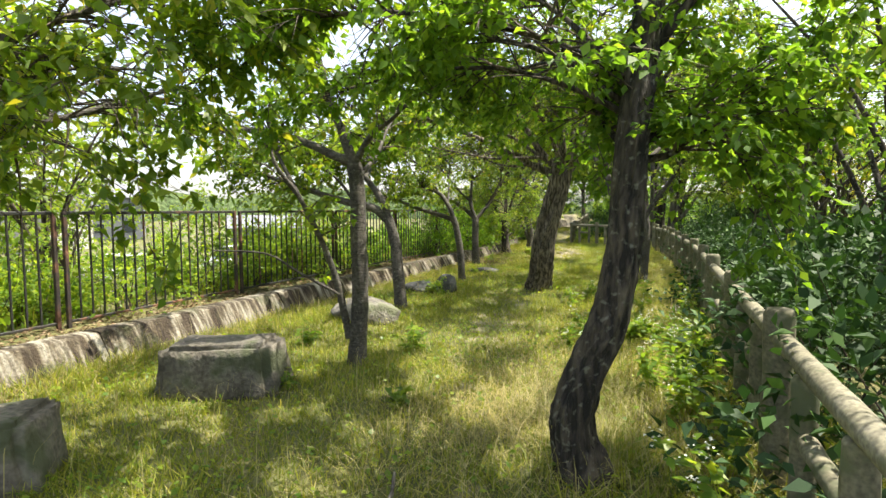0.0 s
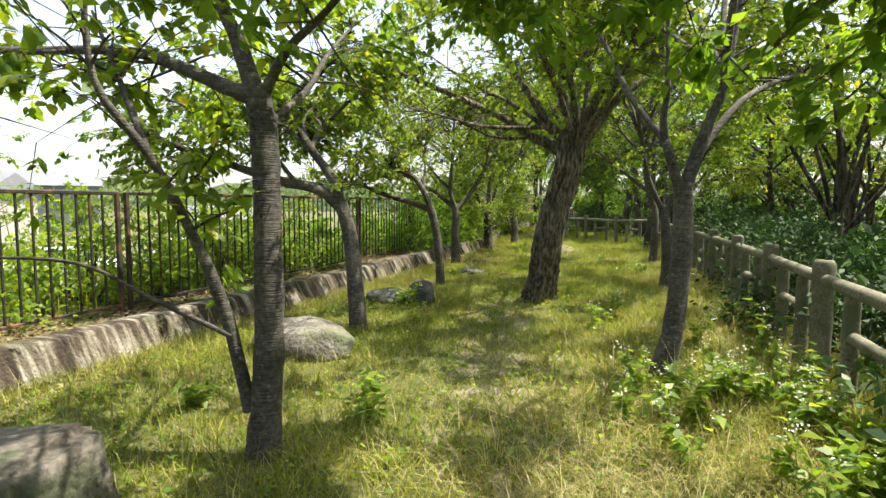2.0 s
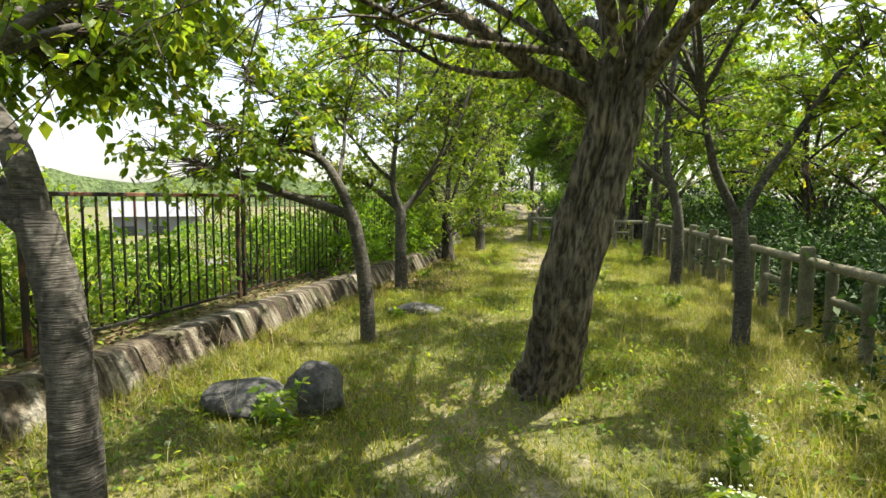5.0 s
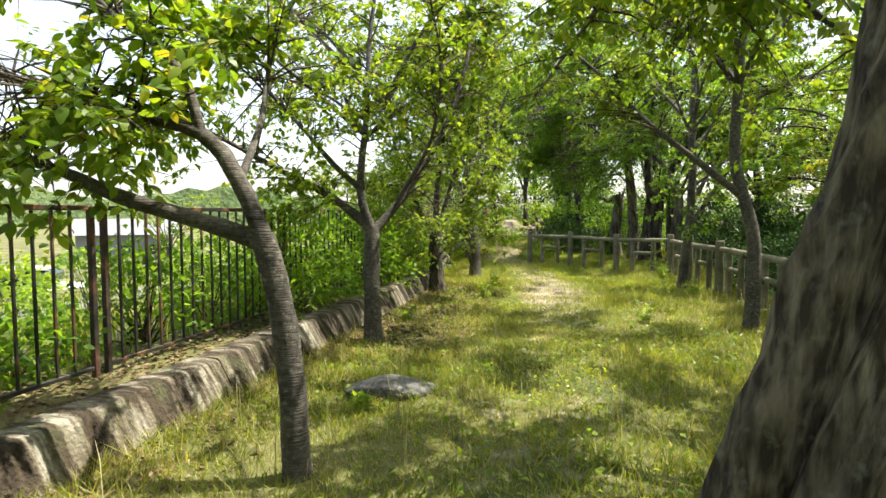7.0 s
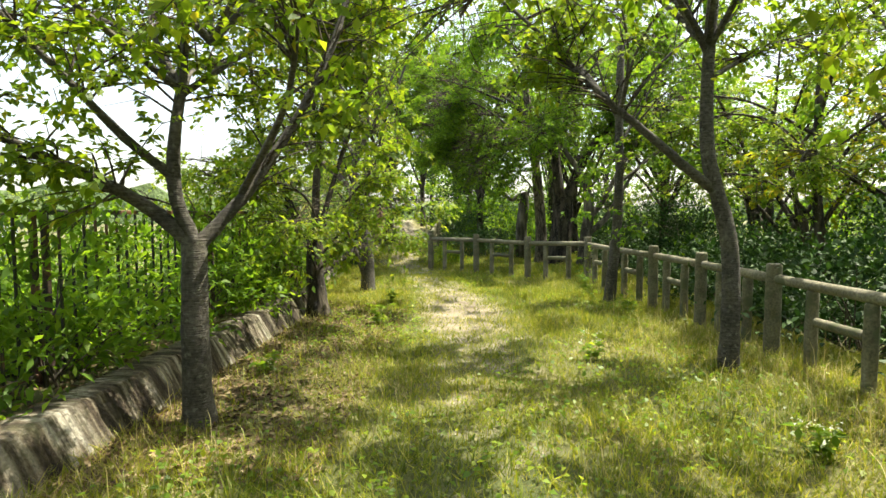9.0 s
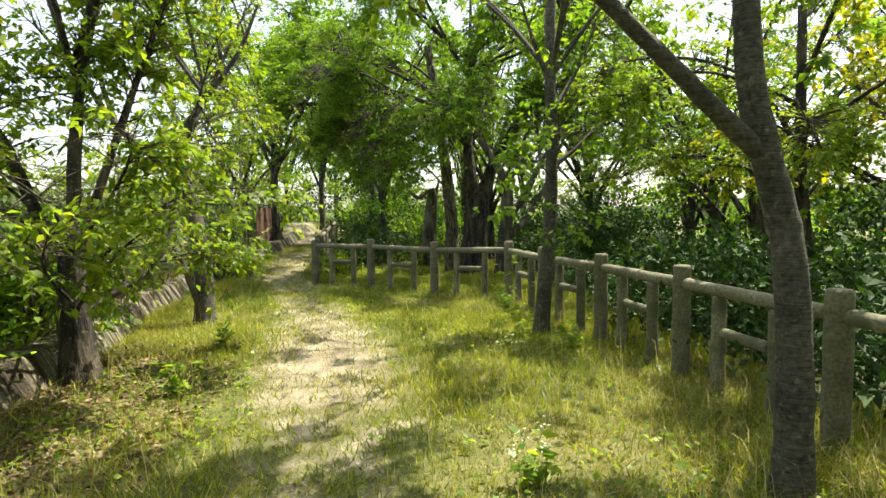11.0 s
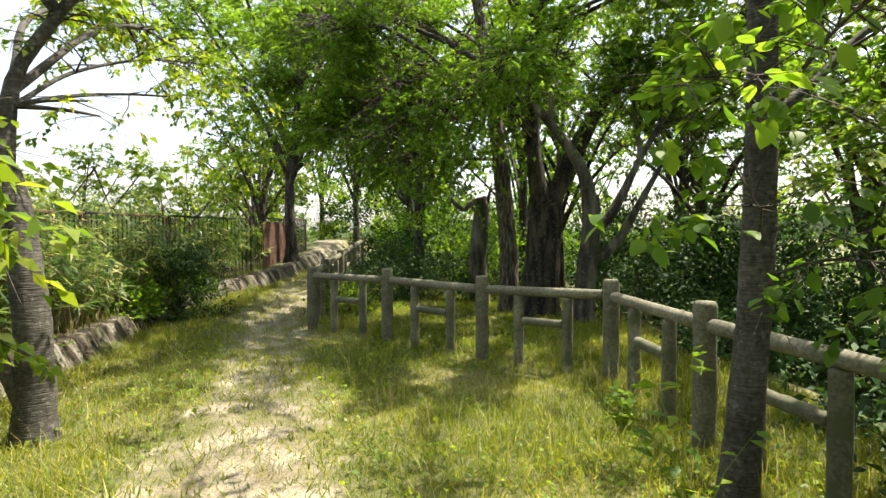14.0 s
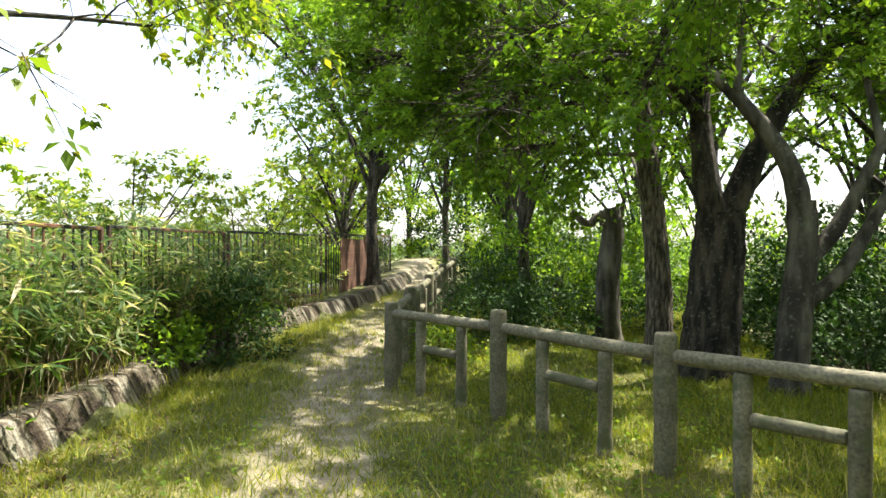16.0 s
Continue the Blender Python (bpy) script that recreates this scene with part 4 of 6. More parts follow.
tree("cherry_tree", "thick leaning tree with grooved twisted bark", (2.5, 10.38), [
    ([(0, 0, 0), (0.07, -0.14, 0.32), (0.13, -0.34, 0.95), (0.31, -0.37, 1.67), (0.43, -0.36, 2.19), (0.49, -0.35, 2.55)], 0.168, 0.165),
    ([(0.42, -0.36, 2.02), (0.28, -0.37, 2.24), (0.05, -0.4, 2.38), (-0.15, -0.42, 2.46), (-0.6, -0.6, 2.72), (-1.6, -1.0, 3.1), (-2.26, -1.3, 3.3)], 0.105, 0.02),
    ([(-0.12, -0.42, 2.45), (-0.4, -0.46, 2.42), (-0.75, -0.52, 2.46), (-1.05, -0.6, 2.6), (-1.5, -0.6, 2.85)], 0.03, 0.008),
] + sheared([
    ([(0.5, 0.26, 2.35), (0.19, 0.27, 2.65), (-0.1, 0.32, 3.11), (-0.46, 0.47, 3.66), (-0.8, 0.6, 4.4)], 0.085, 0.02),
    ([(0.56, 0.27, 2.4), (0.44, 0.42, 3.0), (0.25, 0.58, 3.63), (0.1, 0.8, 4.5)], 0.08, 0.02),
    ([(0.62, 0.27, 2.4), (0.51, 0.13, 3.12), (0.35, -0.02, 3.63), (0.1, -0.3, 4.5)], 0.07, 0.02),
    ([(0.62, 0.26, 2.35), (0.86, 0.22, 2.95), (1.15, 0.06, 3.29), (1.27, -0.1, 3.65), (1.3, -0.3, 4.4)], 0.08, 0.02),
    ([(0.55, 0.2, 2.4), (0.3, -0.1, 3.0), (0.0, -0.4, 3.5), (-0.3, -0.7, 4.3)], 0.055, 0.015),
    ([(0.66, 0.3, 2.4), (0.8, 0.6, 3.1), (0.85, 0.9, 3.8), (0.9, 1.3, 4.6)], 0.06, 0.015),
    ([(0.2, 0.2, 2.55), (-0.3, 0.5, 2.95), (-0.9, 0.8, 3.3), (-1.6, 1.0, 3.8)], 0.04, 0.01),
    ([(1.1, 0.4, 2.9), (1.5, 0.1, 3.4), (2.0, -0.2, 3.9)], 0.04, 0.01),
    ([(0.7, 0.27, 2.35), (1.14, 0.42, 2.93), (1.68, 0.67, 3.32), (2.39, 0.93, 3.72), (3.21, 1.2, 4.2)], 0.075, 0.02),
    ([(0.11, 0.16, 2.57), (-0.67, -0.36, 2.52), (-1.11, -0.97, 2.55), (-1.6, -1.5, 2.6)], 0.03, 0.008),
    ([(0.69, 0.26, 2.4), (0.83, -0.51, 2.74), (0.98, -1.17, 3.15), (1.0, -2.0, 3.4)], 0.05, 0.012),
    ([(0.6, 0.3, 2.5), (0.5, 1.0, 3.0), (0.5, 2.2, 3.1), (0.4, 3.4, 2.9), (0.2, 4.2, 2.6)], 0.05, 0.008),
    ([(0.7, 0.4, 2.5), (1.0, 1.4, 2.9), (1.2, 2.6, 3.0), (1.1, 3.8, 2.8)], 0.045, 0.008),
    *high_limbs((0.45, 0.5, 3.3), [(-1.6, 1.8, 4.6), (0.6, 2.6, 4.9), (2.2, 2.2, 4.9), (-2.4, 0.2, 4.5), (1.6, -1.8, 4.6), (-1.0, -2.0, 4.5), (-0.2, 4.0, 4.2)], 0.045),
], -0.04, -0.25), BARK_LEAN, LEAF_LIME, 860, 1.0, 9, (0.08, 0.048), 7, 1.45, 0.25, group=CH, start=0.4, up=0.15, droop=0.4)

tree("cherry_tree", "smooth ringed cherry tree forked beside the log fence", (3.39, 6.55), [
    ([(-0.16, 0, 0), (-0.05, 0.04, 0.45), (0.01, 0.1, 0.94), (0.03, 0.14, 1.37), (0.03, 0.17, 1.68)], 0.085, 0.078),
    ([(0.03, 0.17, 1.55), (0.15, 0.2, 1.94), (0.25, 0.23, 2.21), (0.36, 0.26, 2.51), (0.55, 0.4, 3.4)], 0.066, 0.03),
    ([(0.02, 0.17, 1.55), (-0.08, 0.19, 1.91), (-0.1, 0.31, 2.07), (-0.19, 0.42, 2.21), (-0.28, 0.65, 2.44), (-0.35, 0.87, 2.7), (-0.5, 1.3, 3.3)], 0.048, 0.02),
    ([(-0.1, 0.29, 2.0), (-0.13, 0.23, 2.27), (-0.13, 0.15, 2.48), (-0.2, 0.0, 3.2)], 0.045, 0.015),
    ([(0.14, 0.2, 1.9), (0.6, 0.5, 2.4), (1.2, 1.0, 2.7), (1.8, 1.4, 2.9)], 0.04, 0.012),
    ([(0.36, 0.26, 2.5), (0.9, -0.2, 3.0), (1.5, -0.6, 3.2)], 0.03, 0.01),
    *high_limbs((0.36, 0.26, 2.6), [(-0.6, 2.4, 4.2), (1.6, 1.8, 4.4), (0.6, -1.2, 4.2), (0.4, 3.2, 3.9)], 0.035),
], BARK_CHERRY, LEAF_CHERRY, 430, 1.0, 9, (0.08, 0.045), 8, root=1.35, group=CH, skip_below=2.65)

tree("cherry_tree", "thin forked cherry tree near the log fence", (4.84, 11.81), [
    ([(0, 0, 0), (0.04, 0.06, 0.58), (0.0, 0.14, 1.4)], 0.085, 0.075),
    ([(0.0, 0.14, 1.33), (0.25, 0.19, 1.78), (0.65, 0.25, 2.33), (0.91, 0.11, 2.86), (1.37, -0.02, 3.43), (2.0, -0.2, 3.6)], 0.055, 0.015),
    ([(0.0, 0.14, 1.33), (-0.27, 0.19, 1.94), (-0.39, 0.25, 2.57), (-0.47, 0.31, 3.13), (-0.55, 0.41, 4.1)], 0.055, 0.015),
    ([(-0.39, 0.24, 2.41), (-0.7, 0.58, 2.86), (-0.96, 0.95, 3.6)], 0.03, 0.01),
    *high_limbs((-0.4, 0.25, 2.7), [(-1.6, 1.6, 4.6), (-0.6, 2.8, 4.8), (1.2, 1.8, 4.8), (-1.8, -0.8, 4.2), (1.0, -1.2, 4.4)], 0.035),
], BARK_CHERRY, LEAF_LIME, 430, 1.0, 9, (0.085, 0.05), 9, 1.3, group=CH)

tree("cherry_tree", "slim cherry tree with one long arching limb", (5.76, 15.81), [
    ([(0, 0, 0), (0.04, 0.04, 0.72), (0.03, 0.08, 1.3), (-0.08, 0.12, 1.76), (-0.18, 0.15, 2.17), (-0.18, 0.19, 2.75), (-0.13, 0.23, 3.38), (-0.05, 0.26, 4.2)], 0.095, 0.05),
    ([(-0.1, 0.13, 1.8), (-0.4, 0.16, 2.02), (-0.75, 0.21, 2.31), (-1.15, 0.27, 2.63), (-1.52, 0.53, 3.09), (-1.81, 0.78, 3.51), (-2.65, 1.31, 4.4)], 0.055, 0.015),
    ([(-0.16, 0.22, 3.15), (-0.4, 0.15, 3.46), (-0.7, 0.1, 4.0)], 0.04, 0.012),
    ([(-0.15, 0.2, 2.9), (0.46, 0.42, 3.2), (1.25, 0.66, 3.5)], 0.03, 0.01),
    ([(-0.05, 0.26, 4.1), (0.3, -0.4, 4.6), (0.5, -1.2, 4.9)], 0.04, 0.012),
    *high_limbs((-0.15, 0.22, 3.2), [(-1.6, 2.4, 4.9), (0.2, 2.6, 5.2), (1.6, 1.2, 4.8), (-1.8, -1.0, 4.6), (0.9, -2.0, 4.8), (-2.8, 0.4, 4.6)], 0.035),
], BARK_CHERRY, LEAF_LIME, 640, 1.05, 9, (0.085, 0.05), 10, 1.25, group=CH, skip_below=2.2, thin=0.25)

tree("cherry_tree", "upright ringed-bark tree standing by the log fence", (6.71, 20.0), [
    ([(0, 0, 0), (0.06, 0, 0.6), (0.14, 0.02, 1.34), (0.18, 0.04, 2.28), (0.17, 0.06, 3.36), (0.2, 0.1, 4.5)], 0.1, 0.06),
    ([(0.18, 0.04, 2.15), (0.5, 0.05, 2.36), (0.9, 0.0, 2.72), (1.5, -0.1, 3.16)], 0.04, 0.012),
    ([(0.17, 0.06, 3.16), (-0.15, -0.05, 3.69), (-0.4, -0.1, 4.3)], 0.04, 0.012),
    ([(0.18, 0.04, 2.82), (0.6, 0.17, 3.37), (1.0, 0.28, 4.1)], 0.04, 0.012),
    ([(0.18, 0.05, 2.0), (-0.2, -0.3, 2.15), (-0.6, -0.5, 2.2)], 0.015, 0.006),
    ([(0.15, 0.03, 1.5), (-0.05, -0.2, 1.66), (-0.3, -0.4, 1.68)], 0.012, 0.005),
    ([(0.14, 0.03, 1.3), (0.35, -0.2, 1.42), (0.6, -0.4, 1.4)], 0.012, 0.005),
    ([(0.17, 0.04, 2.1), (0.0, -0.5, 2.4), (-0.2, -1.0, 2.45)], 0.015, 0.005),
    *high_limbs((0.18, 0.05, 3.3), [(-1.8, 1.0, 5.0), (1.5, 1.5, 5.2), (0.5, -1.8, 5.0), (-1.0, -1.5, 4.8), (2.2, -0.5, 5.0), (-0.4, 2.4, 5.2)], 0.035),
], BARK_CHERRY, LEAF_MAPLE, 430, 0.9, 6, (0.09, 0.056), 11, root=1.25, group=CH, skip_below=1.35, start=0.4, thin=0.6, fine=True)

tree("cherry_tree", "leaning multi-stemmed tree among bamboo grass", (2.65, 22.2), [
    ([(0, 0, 0), (-0.01, 0.04, 0.88), (-0.12, 0.11, 1.62), (-0.22, 0.16, 2.0)], 0.13, 0.1),
    ([(-0.18, 0.15, 1.85), (-0.5, 0.27, 2.29), (-0.84, 0.18, 2.56), (-1.14, 0.19, 2.9), (-1.36, 0.17, 3.3), (-1.9, 0.2, 4.0)], 0.075, 0.02),
    ([(-0.22, 0.16, 1.9), (-0.2, 0.3, 2.68), (0.11, 0.33, 3.23), (0.54, 0.32, 3.87), (0.83, 0.37, 4.6)], 0.07, 0.02),
    ([(-1.01, 0.14, 2.76), (-1.25, 0.57, 3.55), (-0.97, 0.72, 4.21), (-0.7, 0.77, 4.9)], 0.04, 0.012),
    ([(0.33, 0.27, 3.53), (0.28, 0.21, 4.1), (0.28, 0.13, 4.8)], 0.035, 0.012),
    ([(0.0, -0.0, 0.1), (-0.25, -0.09, 0.9), (-0.42, -0.12, 1.3)], 0.06, 0.02),
    ([(-0.2, 0.28, 2.6), (0.1, 1.2, 3.4), (0.3, 2.4, 3.8), (0.5, 3.8, 3.7)], 0.04, 0.01),
    ([(-0.2, 0.3, 2.7), (-0.6, 1.6, 3.6), (-0.6, 3.0, 4.2), (-0.4, 4.4, 4.3)], 0.04, 0.01),
    *high_limbs((0.1, 0.33, 3.2), [(1.0, 1.5, 5.2), (-1.5, 1.5, 5.2), (0.0, -1.2, 5.2), (-2.2, 0.2, 5.0)], 0.03),
    *high_limbs((-0.2, 0.3, 2.5), [(0.28, 0.63, 2.51), (0.74, 1.16, 2.82), (0.39, -0.0, 2.5), (0.94, 1.74, 3.31)], 0.025),
], BARK_CHERRY, LEAF_CHERRY, 420, 0.8, 7, (0.075, 0.042), 12, root=1.4, group=CH, thin=-0.15)

tree("cherry_tree", "dark multi-stemmed tree by the end of the wall", (1.73, 19.7), [
    ([(0, 0, 0), (-0.04, 0.06, 0.63), (-0.04, 0.1, 1.2)], 0.15, 0.12),
    ([(-0.04, 0.1, 1.1), (-0.34, 0.24, 1.57), (-0.55, 0.26, 2.16), (-0.77, 0.26, 2.6), (-0.9, 0.26, 3.29), (-0.95, 0.2, 4.2)], 0.07, 0.02),
    ([(-0.04, 0.1, 1.1), (-0.01, 0.15, 1.97), (0.07, 0.18, 2.77), (0.21, 0.29, 3.61), (0.4, 0.3, 4.5)], 0.07, 0.02),
    ([(-0.02, 0.09, 1.1), (0.22, 0.28, 1.98), (0.5, 0.34, 2.83), (0.78, 0.41, 3.7), (1.0, 0.5, 4.6)], 0.05, 0.015),
    ([(-0.55, 0.26, 2.16), (-0.96, 0.09, 2.13), (-1.4, -0.05, 2.2)], 0.03, 0.01),
    ([(0.02, 0.04, 0.63), (0.65, 0.38, 1.14), (0.88, 0.69, 2.18), (1.2, 0.87, 3.43)], 0.035, 0.01),
    ([(0, 0, 0.7), (-0.1, -0.5, 1.1), (0.1, -1.1, 1.4)], 0.02, 0.006),
    ([(0, 0, 0.7), (0.4, -0.4, 1.2), (0.9, -0.7, 1.6)], 0.02, 0.006),
    ([(0, 0, 0.9), (0.5, -0.1, 1.45), (1.0, -0.2, 1.75), (1.5, -0.2, 1.8)], 0.02, 0.005),
    ([(0, 0, 0.6), (0.5, 0.3, 1.0), (0.9, 0.3, 1.15), (1.2, 0.2, 1.15)], 0.015, 0.005),
    *high_limbs((-0.05, 0.1, 1.2), [(-1.4, -1.0, 2.1), (-0.6, -1.8, 2.0), (-1.8, 0.2, 2.4), (0.7, -1.5, 2.1), (-0.2, -1.9, 1.5)], 0.02),
    *high_limbs((0.0, 0.2, 2.9), [(-1.5, 1.0, 5.0), (1.4, 1.2, 5.0), (0.3, 2.2, 5.2), (-0.8, -1.2, 4.6), (1.6, -0.6, 4.6)], 0.03),
], BARK_DARK, LEAF_LIME, 880, 0.8, 8, (0.085, 0.045), 13, 1.4, group=CH, skip_below=0.9)

BIG = "large trees behind the log fence"
tree("maple_tree", "massive dark-trunked maple with spreading limbs", (8.6, 26.6), [
    ([(0, 0, 0), (0.04, 0, 0.75), (0.1, 0, 1.51), (0.13, 0, 2.05)], 0.33, 0.27),
    ([(0.1, 0, 1.8), (-0.07, 0.01, 2.62), (-0.08, 0.11, 3.41), (0.05, 0.2, 4.29), (0.0, 0.3, 5.6)], 0.19, 0.05),
    ([(0.15, 0, 1.8), (0.41, -0.04, 2.48), (0.69, -0.17, 3.15), (1.09, -0.31, 3.8), (1.54, -0.46, 4.23), (2.4, -0.8, 5.0)], 0.19, 0.04),
    ([(-0.08, 0.01, 3.2), (-0.92, -0.41, 3.7), (-1.74, -0.83, 3.85), (-2.3, -1.0, 3.8), (-2.8, -1.3, 3.6)], 0.08, 0.015),
    ([(-0.05, 0.1, 3.6), (-0.9, 0.6, 4.3), (-2.2, 1.0, 4.6), (-3.6, 1.2, 4.5)], 0.07, 0.015),
    ([(0.0, 0.2, 4.6), (-0.3, -1.0, 5.4), (-0.5, -2.2, 5.5), (-0.6, -3.2, 5.0)], 0.06, 0.012),
    ([(-0.9, -0.4, 3.7), (-1.6, -0.9, 3.6), (-2.4, -1.2, 3.2), (-3.2, -1.4, 2.8)], 0.05, 0.01),
    ([(0.0, 0.3, 5.4), (0.6, -0.8, 6.0), (1.2, -1.8, 6.2), (1.6, -2.8, 6.0)], 0.06, 0.012),
    ([(-1.7, -0.8, 3.85), (-2.4, -0.9, 4.3), (-3.0, -0.7, 4.6), (-3.8, -0.4, 4.5)], 0.04, 0.01),
    ([(-2.2, 1.0, 4.6), (-2.8, 0.4, 5.0), (-3.4, 0.0, 5.0), (-3.9, -0.4, 4.6)], 0.04, 0.01),
    ([(-0.9, -0.4, 3.7), (-1.8, 0.3, 4.1), (-2.7, 0.6, 3.8), (-3.5, 0.5, 3.4)], 0.05, 0.01),
    ([(0.0, 0.3, 5.4), (-1.2, 0.2, 6.2), (-2.0, -0.4, 6.5), (-2.7, -0.8, 6.3)], 0.05, 0.012),
    ([(-0.9, -0.4, 3.7), (-1.2, -1.4, 4.1), (-1.5, -2.4, 3.9), (-1.8, -3.1, 3.4)], 0.05, 0.01),
    *high_limbs((0.0, 0.3, 5.0), [(-2.2, -1.5, 7.0), (-1.0, -2.5, 7.4), (1.5, -2.2, 7.2), (2.8, -1.0, 6.6), (3.2, 0.5, 6.2), (-2.6, 0.8, 7.0), (0.3, 1.0, 7.8), (2.2, -2.4, 5.8)], 0.06),
    *high_limbs((-0.05, 0.2, 3.9), [(-4.2, 1.8, 5.2), (-4.6, 3.0, 6.0), (-3.6, 3.6, 6.8), (-4.9, 2.2, 4.3), (-3.0, 1.6, 3.6), (-4.2, 0.8, 3.4)], 0.055),
], BARK_DARK, LEAF_MAPLE, 2900, 1.25, 16, (0.065, 0.045), 20, 1.3, 0.04, group=BIG, start=0.4, up=0.0, droop=0.14, skip_below=2.3, flat=0.35, thin=-0.15)

tree("maple_tree", "straight grey trunk leaning beside the big maple", (8.3, 27.3), [
    ([(0, 0, 0), (0.0, 0, 1.13), (-0.12, 0.01, 2.49), (-0.27, 0.03, 3.71), (-0.42, 0.05, 4.77), (-0.6, 0.06, 5.8)], 0.19, 0.09),
    ([(-0.16, 0.02, 2.9), (-1.02, -0.3, 2.85), (-1.78, -0.62, 2.87), (-2.6, -0.8, 2.7)], 0.035, 0.008),
    ([(-0.16, 0.02, 3.2), (0.41, 0.26, 3.87), (1.06, 0.5, 4.7)], 0.04, 0.012),
    ([(-0.4, 0.05, 4.6), (-1.4, 0.6, 5.4), (-2.6, 1.0, 5.8)], 0.05, 0.012),
], BARK_LEAN, LEAF_MAPLE, 260, 1.1, 9, (0.085, 0.055), 21, 1.3, group=BIG, up=0.05, skip_below=2.4)

tree("maple_tree", "pale smooth-barked maple with twin stems", (8.95, 25.7), [
    ([(0, 0, 0), (0.07, 0, 0.86), (0.15, 0, 1.58), (0.13, 0, 2.1)], 0.17, 0.14),
    ([(0.13, 0, 1.95), (-0.01, 0.0, 2.49), (-0.34, 0.14, 3.06), (-0.65, 0.27, 3.46), (-1.03, 0.41, 3.8), (-1.7, 0.38, 3.8), (-2.63, 0.27, 3.6)], 0.12, 0.015),
    ([(0.15, 0, 1.4), (0.5, -0.05, 1.82), (0.8, -0.08, 2.37), (1.03, -0.1, 2.79), (1.46, -0.15, 3.46), (2.2, -0.3, 4.4)], 0.1, 0.02),
    ([(0.15, 0, 1.0), (0.64, 0.04, 1.34), (1.15, 0.08, 2.08), (1.62, 0.14, 2.73), (2.4, 0.3, 3.5)], 0.1, 0.02),
    ([(-0.48, 0.2, 3.2), (-0.53, 0.06, 3.76), (-0.41, 0.04, 4.6)], 0.05, 0.012),
    ([(0.98, -0.1, 2.7), (1.05, 0.2, 3.61), (1.03, 0.4, 4.6)], 0.05, 0.012),
    ([(1.4, -0.15, 3.4), (1.5, -0.9, 4.2), (1.6, -1.8, 4.6)], 0.04, 0.01),
], BARK_PALE, LEAF_MAPLE, 380, 1.0, 9, (0.07, 0.046), 22, 1.35, group=BIG, up=0.05, skip_below=3.1, start=0.5)

tree("maple_tree", "maple with flat sprays of fine leaves behind the log fence", (10.2, 18.9), [
    ([(0, 0, 0), (-0.1, 0.05, 1.2), (-0.25, 0.1, 2.4), (-0.3, 0.1, 3.4), (-0.2, 0.2, 4.8)], 0.11, 0.05),
    ([(-0.2, 0.1, 2.0), (-0.9, 0.3, 2.7), (-1.7, 0.7, 2.9), (-2.4, 1.1, 2.6)], 0.04, 0.006),
    ([(-0.25, 0.1, 2.3), (-0.9, -0.4, 3.0), (-1.6, -1.0, 3.1), (-2.2, -1.5, 2.8)], 0.04, 0.006),
    ([(-0.28, 0.1, 2.9), (-1.1, 0.0, 3.6), (-2.0, 0.1, 3.8), (-2.9, 0.3, 3.5)], 0.04, 0.006),
    ([(-0.25, 0.1, 2.6), (0.3, 0.8, 3.2), (0.2, 1.7, 3.4), (0.0, 2.5, 3.1)], 0.035, 0.006),
    ([(-0.28, 0.1, 3.1), (0.0, -0.8, 3.7), (0.1, -1.7, 3.9), (0.2, -2.5, 3.7)], 0.035, 0.006),
    ([(-0.3, 0.1, 3.5), (-1.0, 0.9, 4.2), (-1.6, 1.8, 4.4), (-2.0, 2.6, 4.1)], 0.035, 0.006),
    ([(-0.28, 0.1, 3.8), (-1.0, -0.9, 4.6), (-1.8, -1.6, 4.7), (-2.4, -2.2, 4.4)], 0.035, 0.006),
    ([(-0.2, 0.2, 4.6), (0.6, 0.4, 5.2), (1.5, 0.8, 5.3)], 0.03, 0.006),
], BARK_DARK, LEAF_LIME, 430, 0.85, 12, (0.062, 0.044), 24, 1.3, group=BIG, start=0.25, up=0.0, droop=0.12, skip_below=1.6, flat=0.35, thin=0.0)

tree("dead_tree", "broken grey dead trunk with a torn top", (8.2, 28.7), [
    ([(0, 0, 0), (-0.04, 0.0, 1.04), (0.05, 0, 1.94), (-0.02, 0.01, 2.25)], 0.2, 0.15),
    ([(0.0, 0, 1.94), (-0.17, 0.02, 2.12), (-0.35, 0.04, 2.0), (-0.6, 0.1, 2.2)], 0.09, 0.05),
    ([(0.09, -0.01, 1.76), (0.18, -0.02, 2.21), (0.25, -0.02, 2.5)], 0.07, 0.02),
], BARK_PALE, LEAF_MAPLE, 12, 0.5, 3, (0.07, 0.045), 23, 1.3, group=BIG)

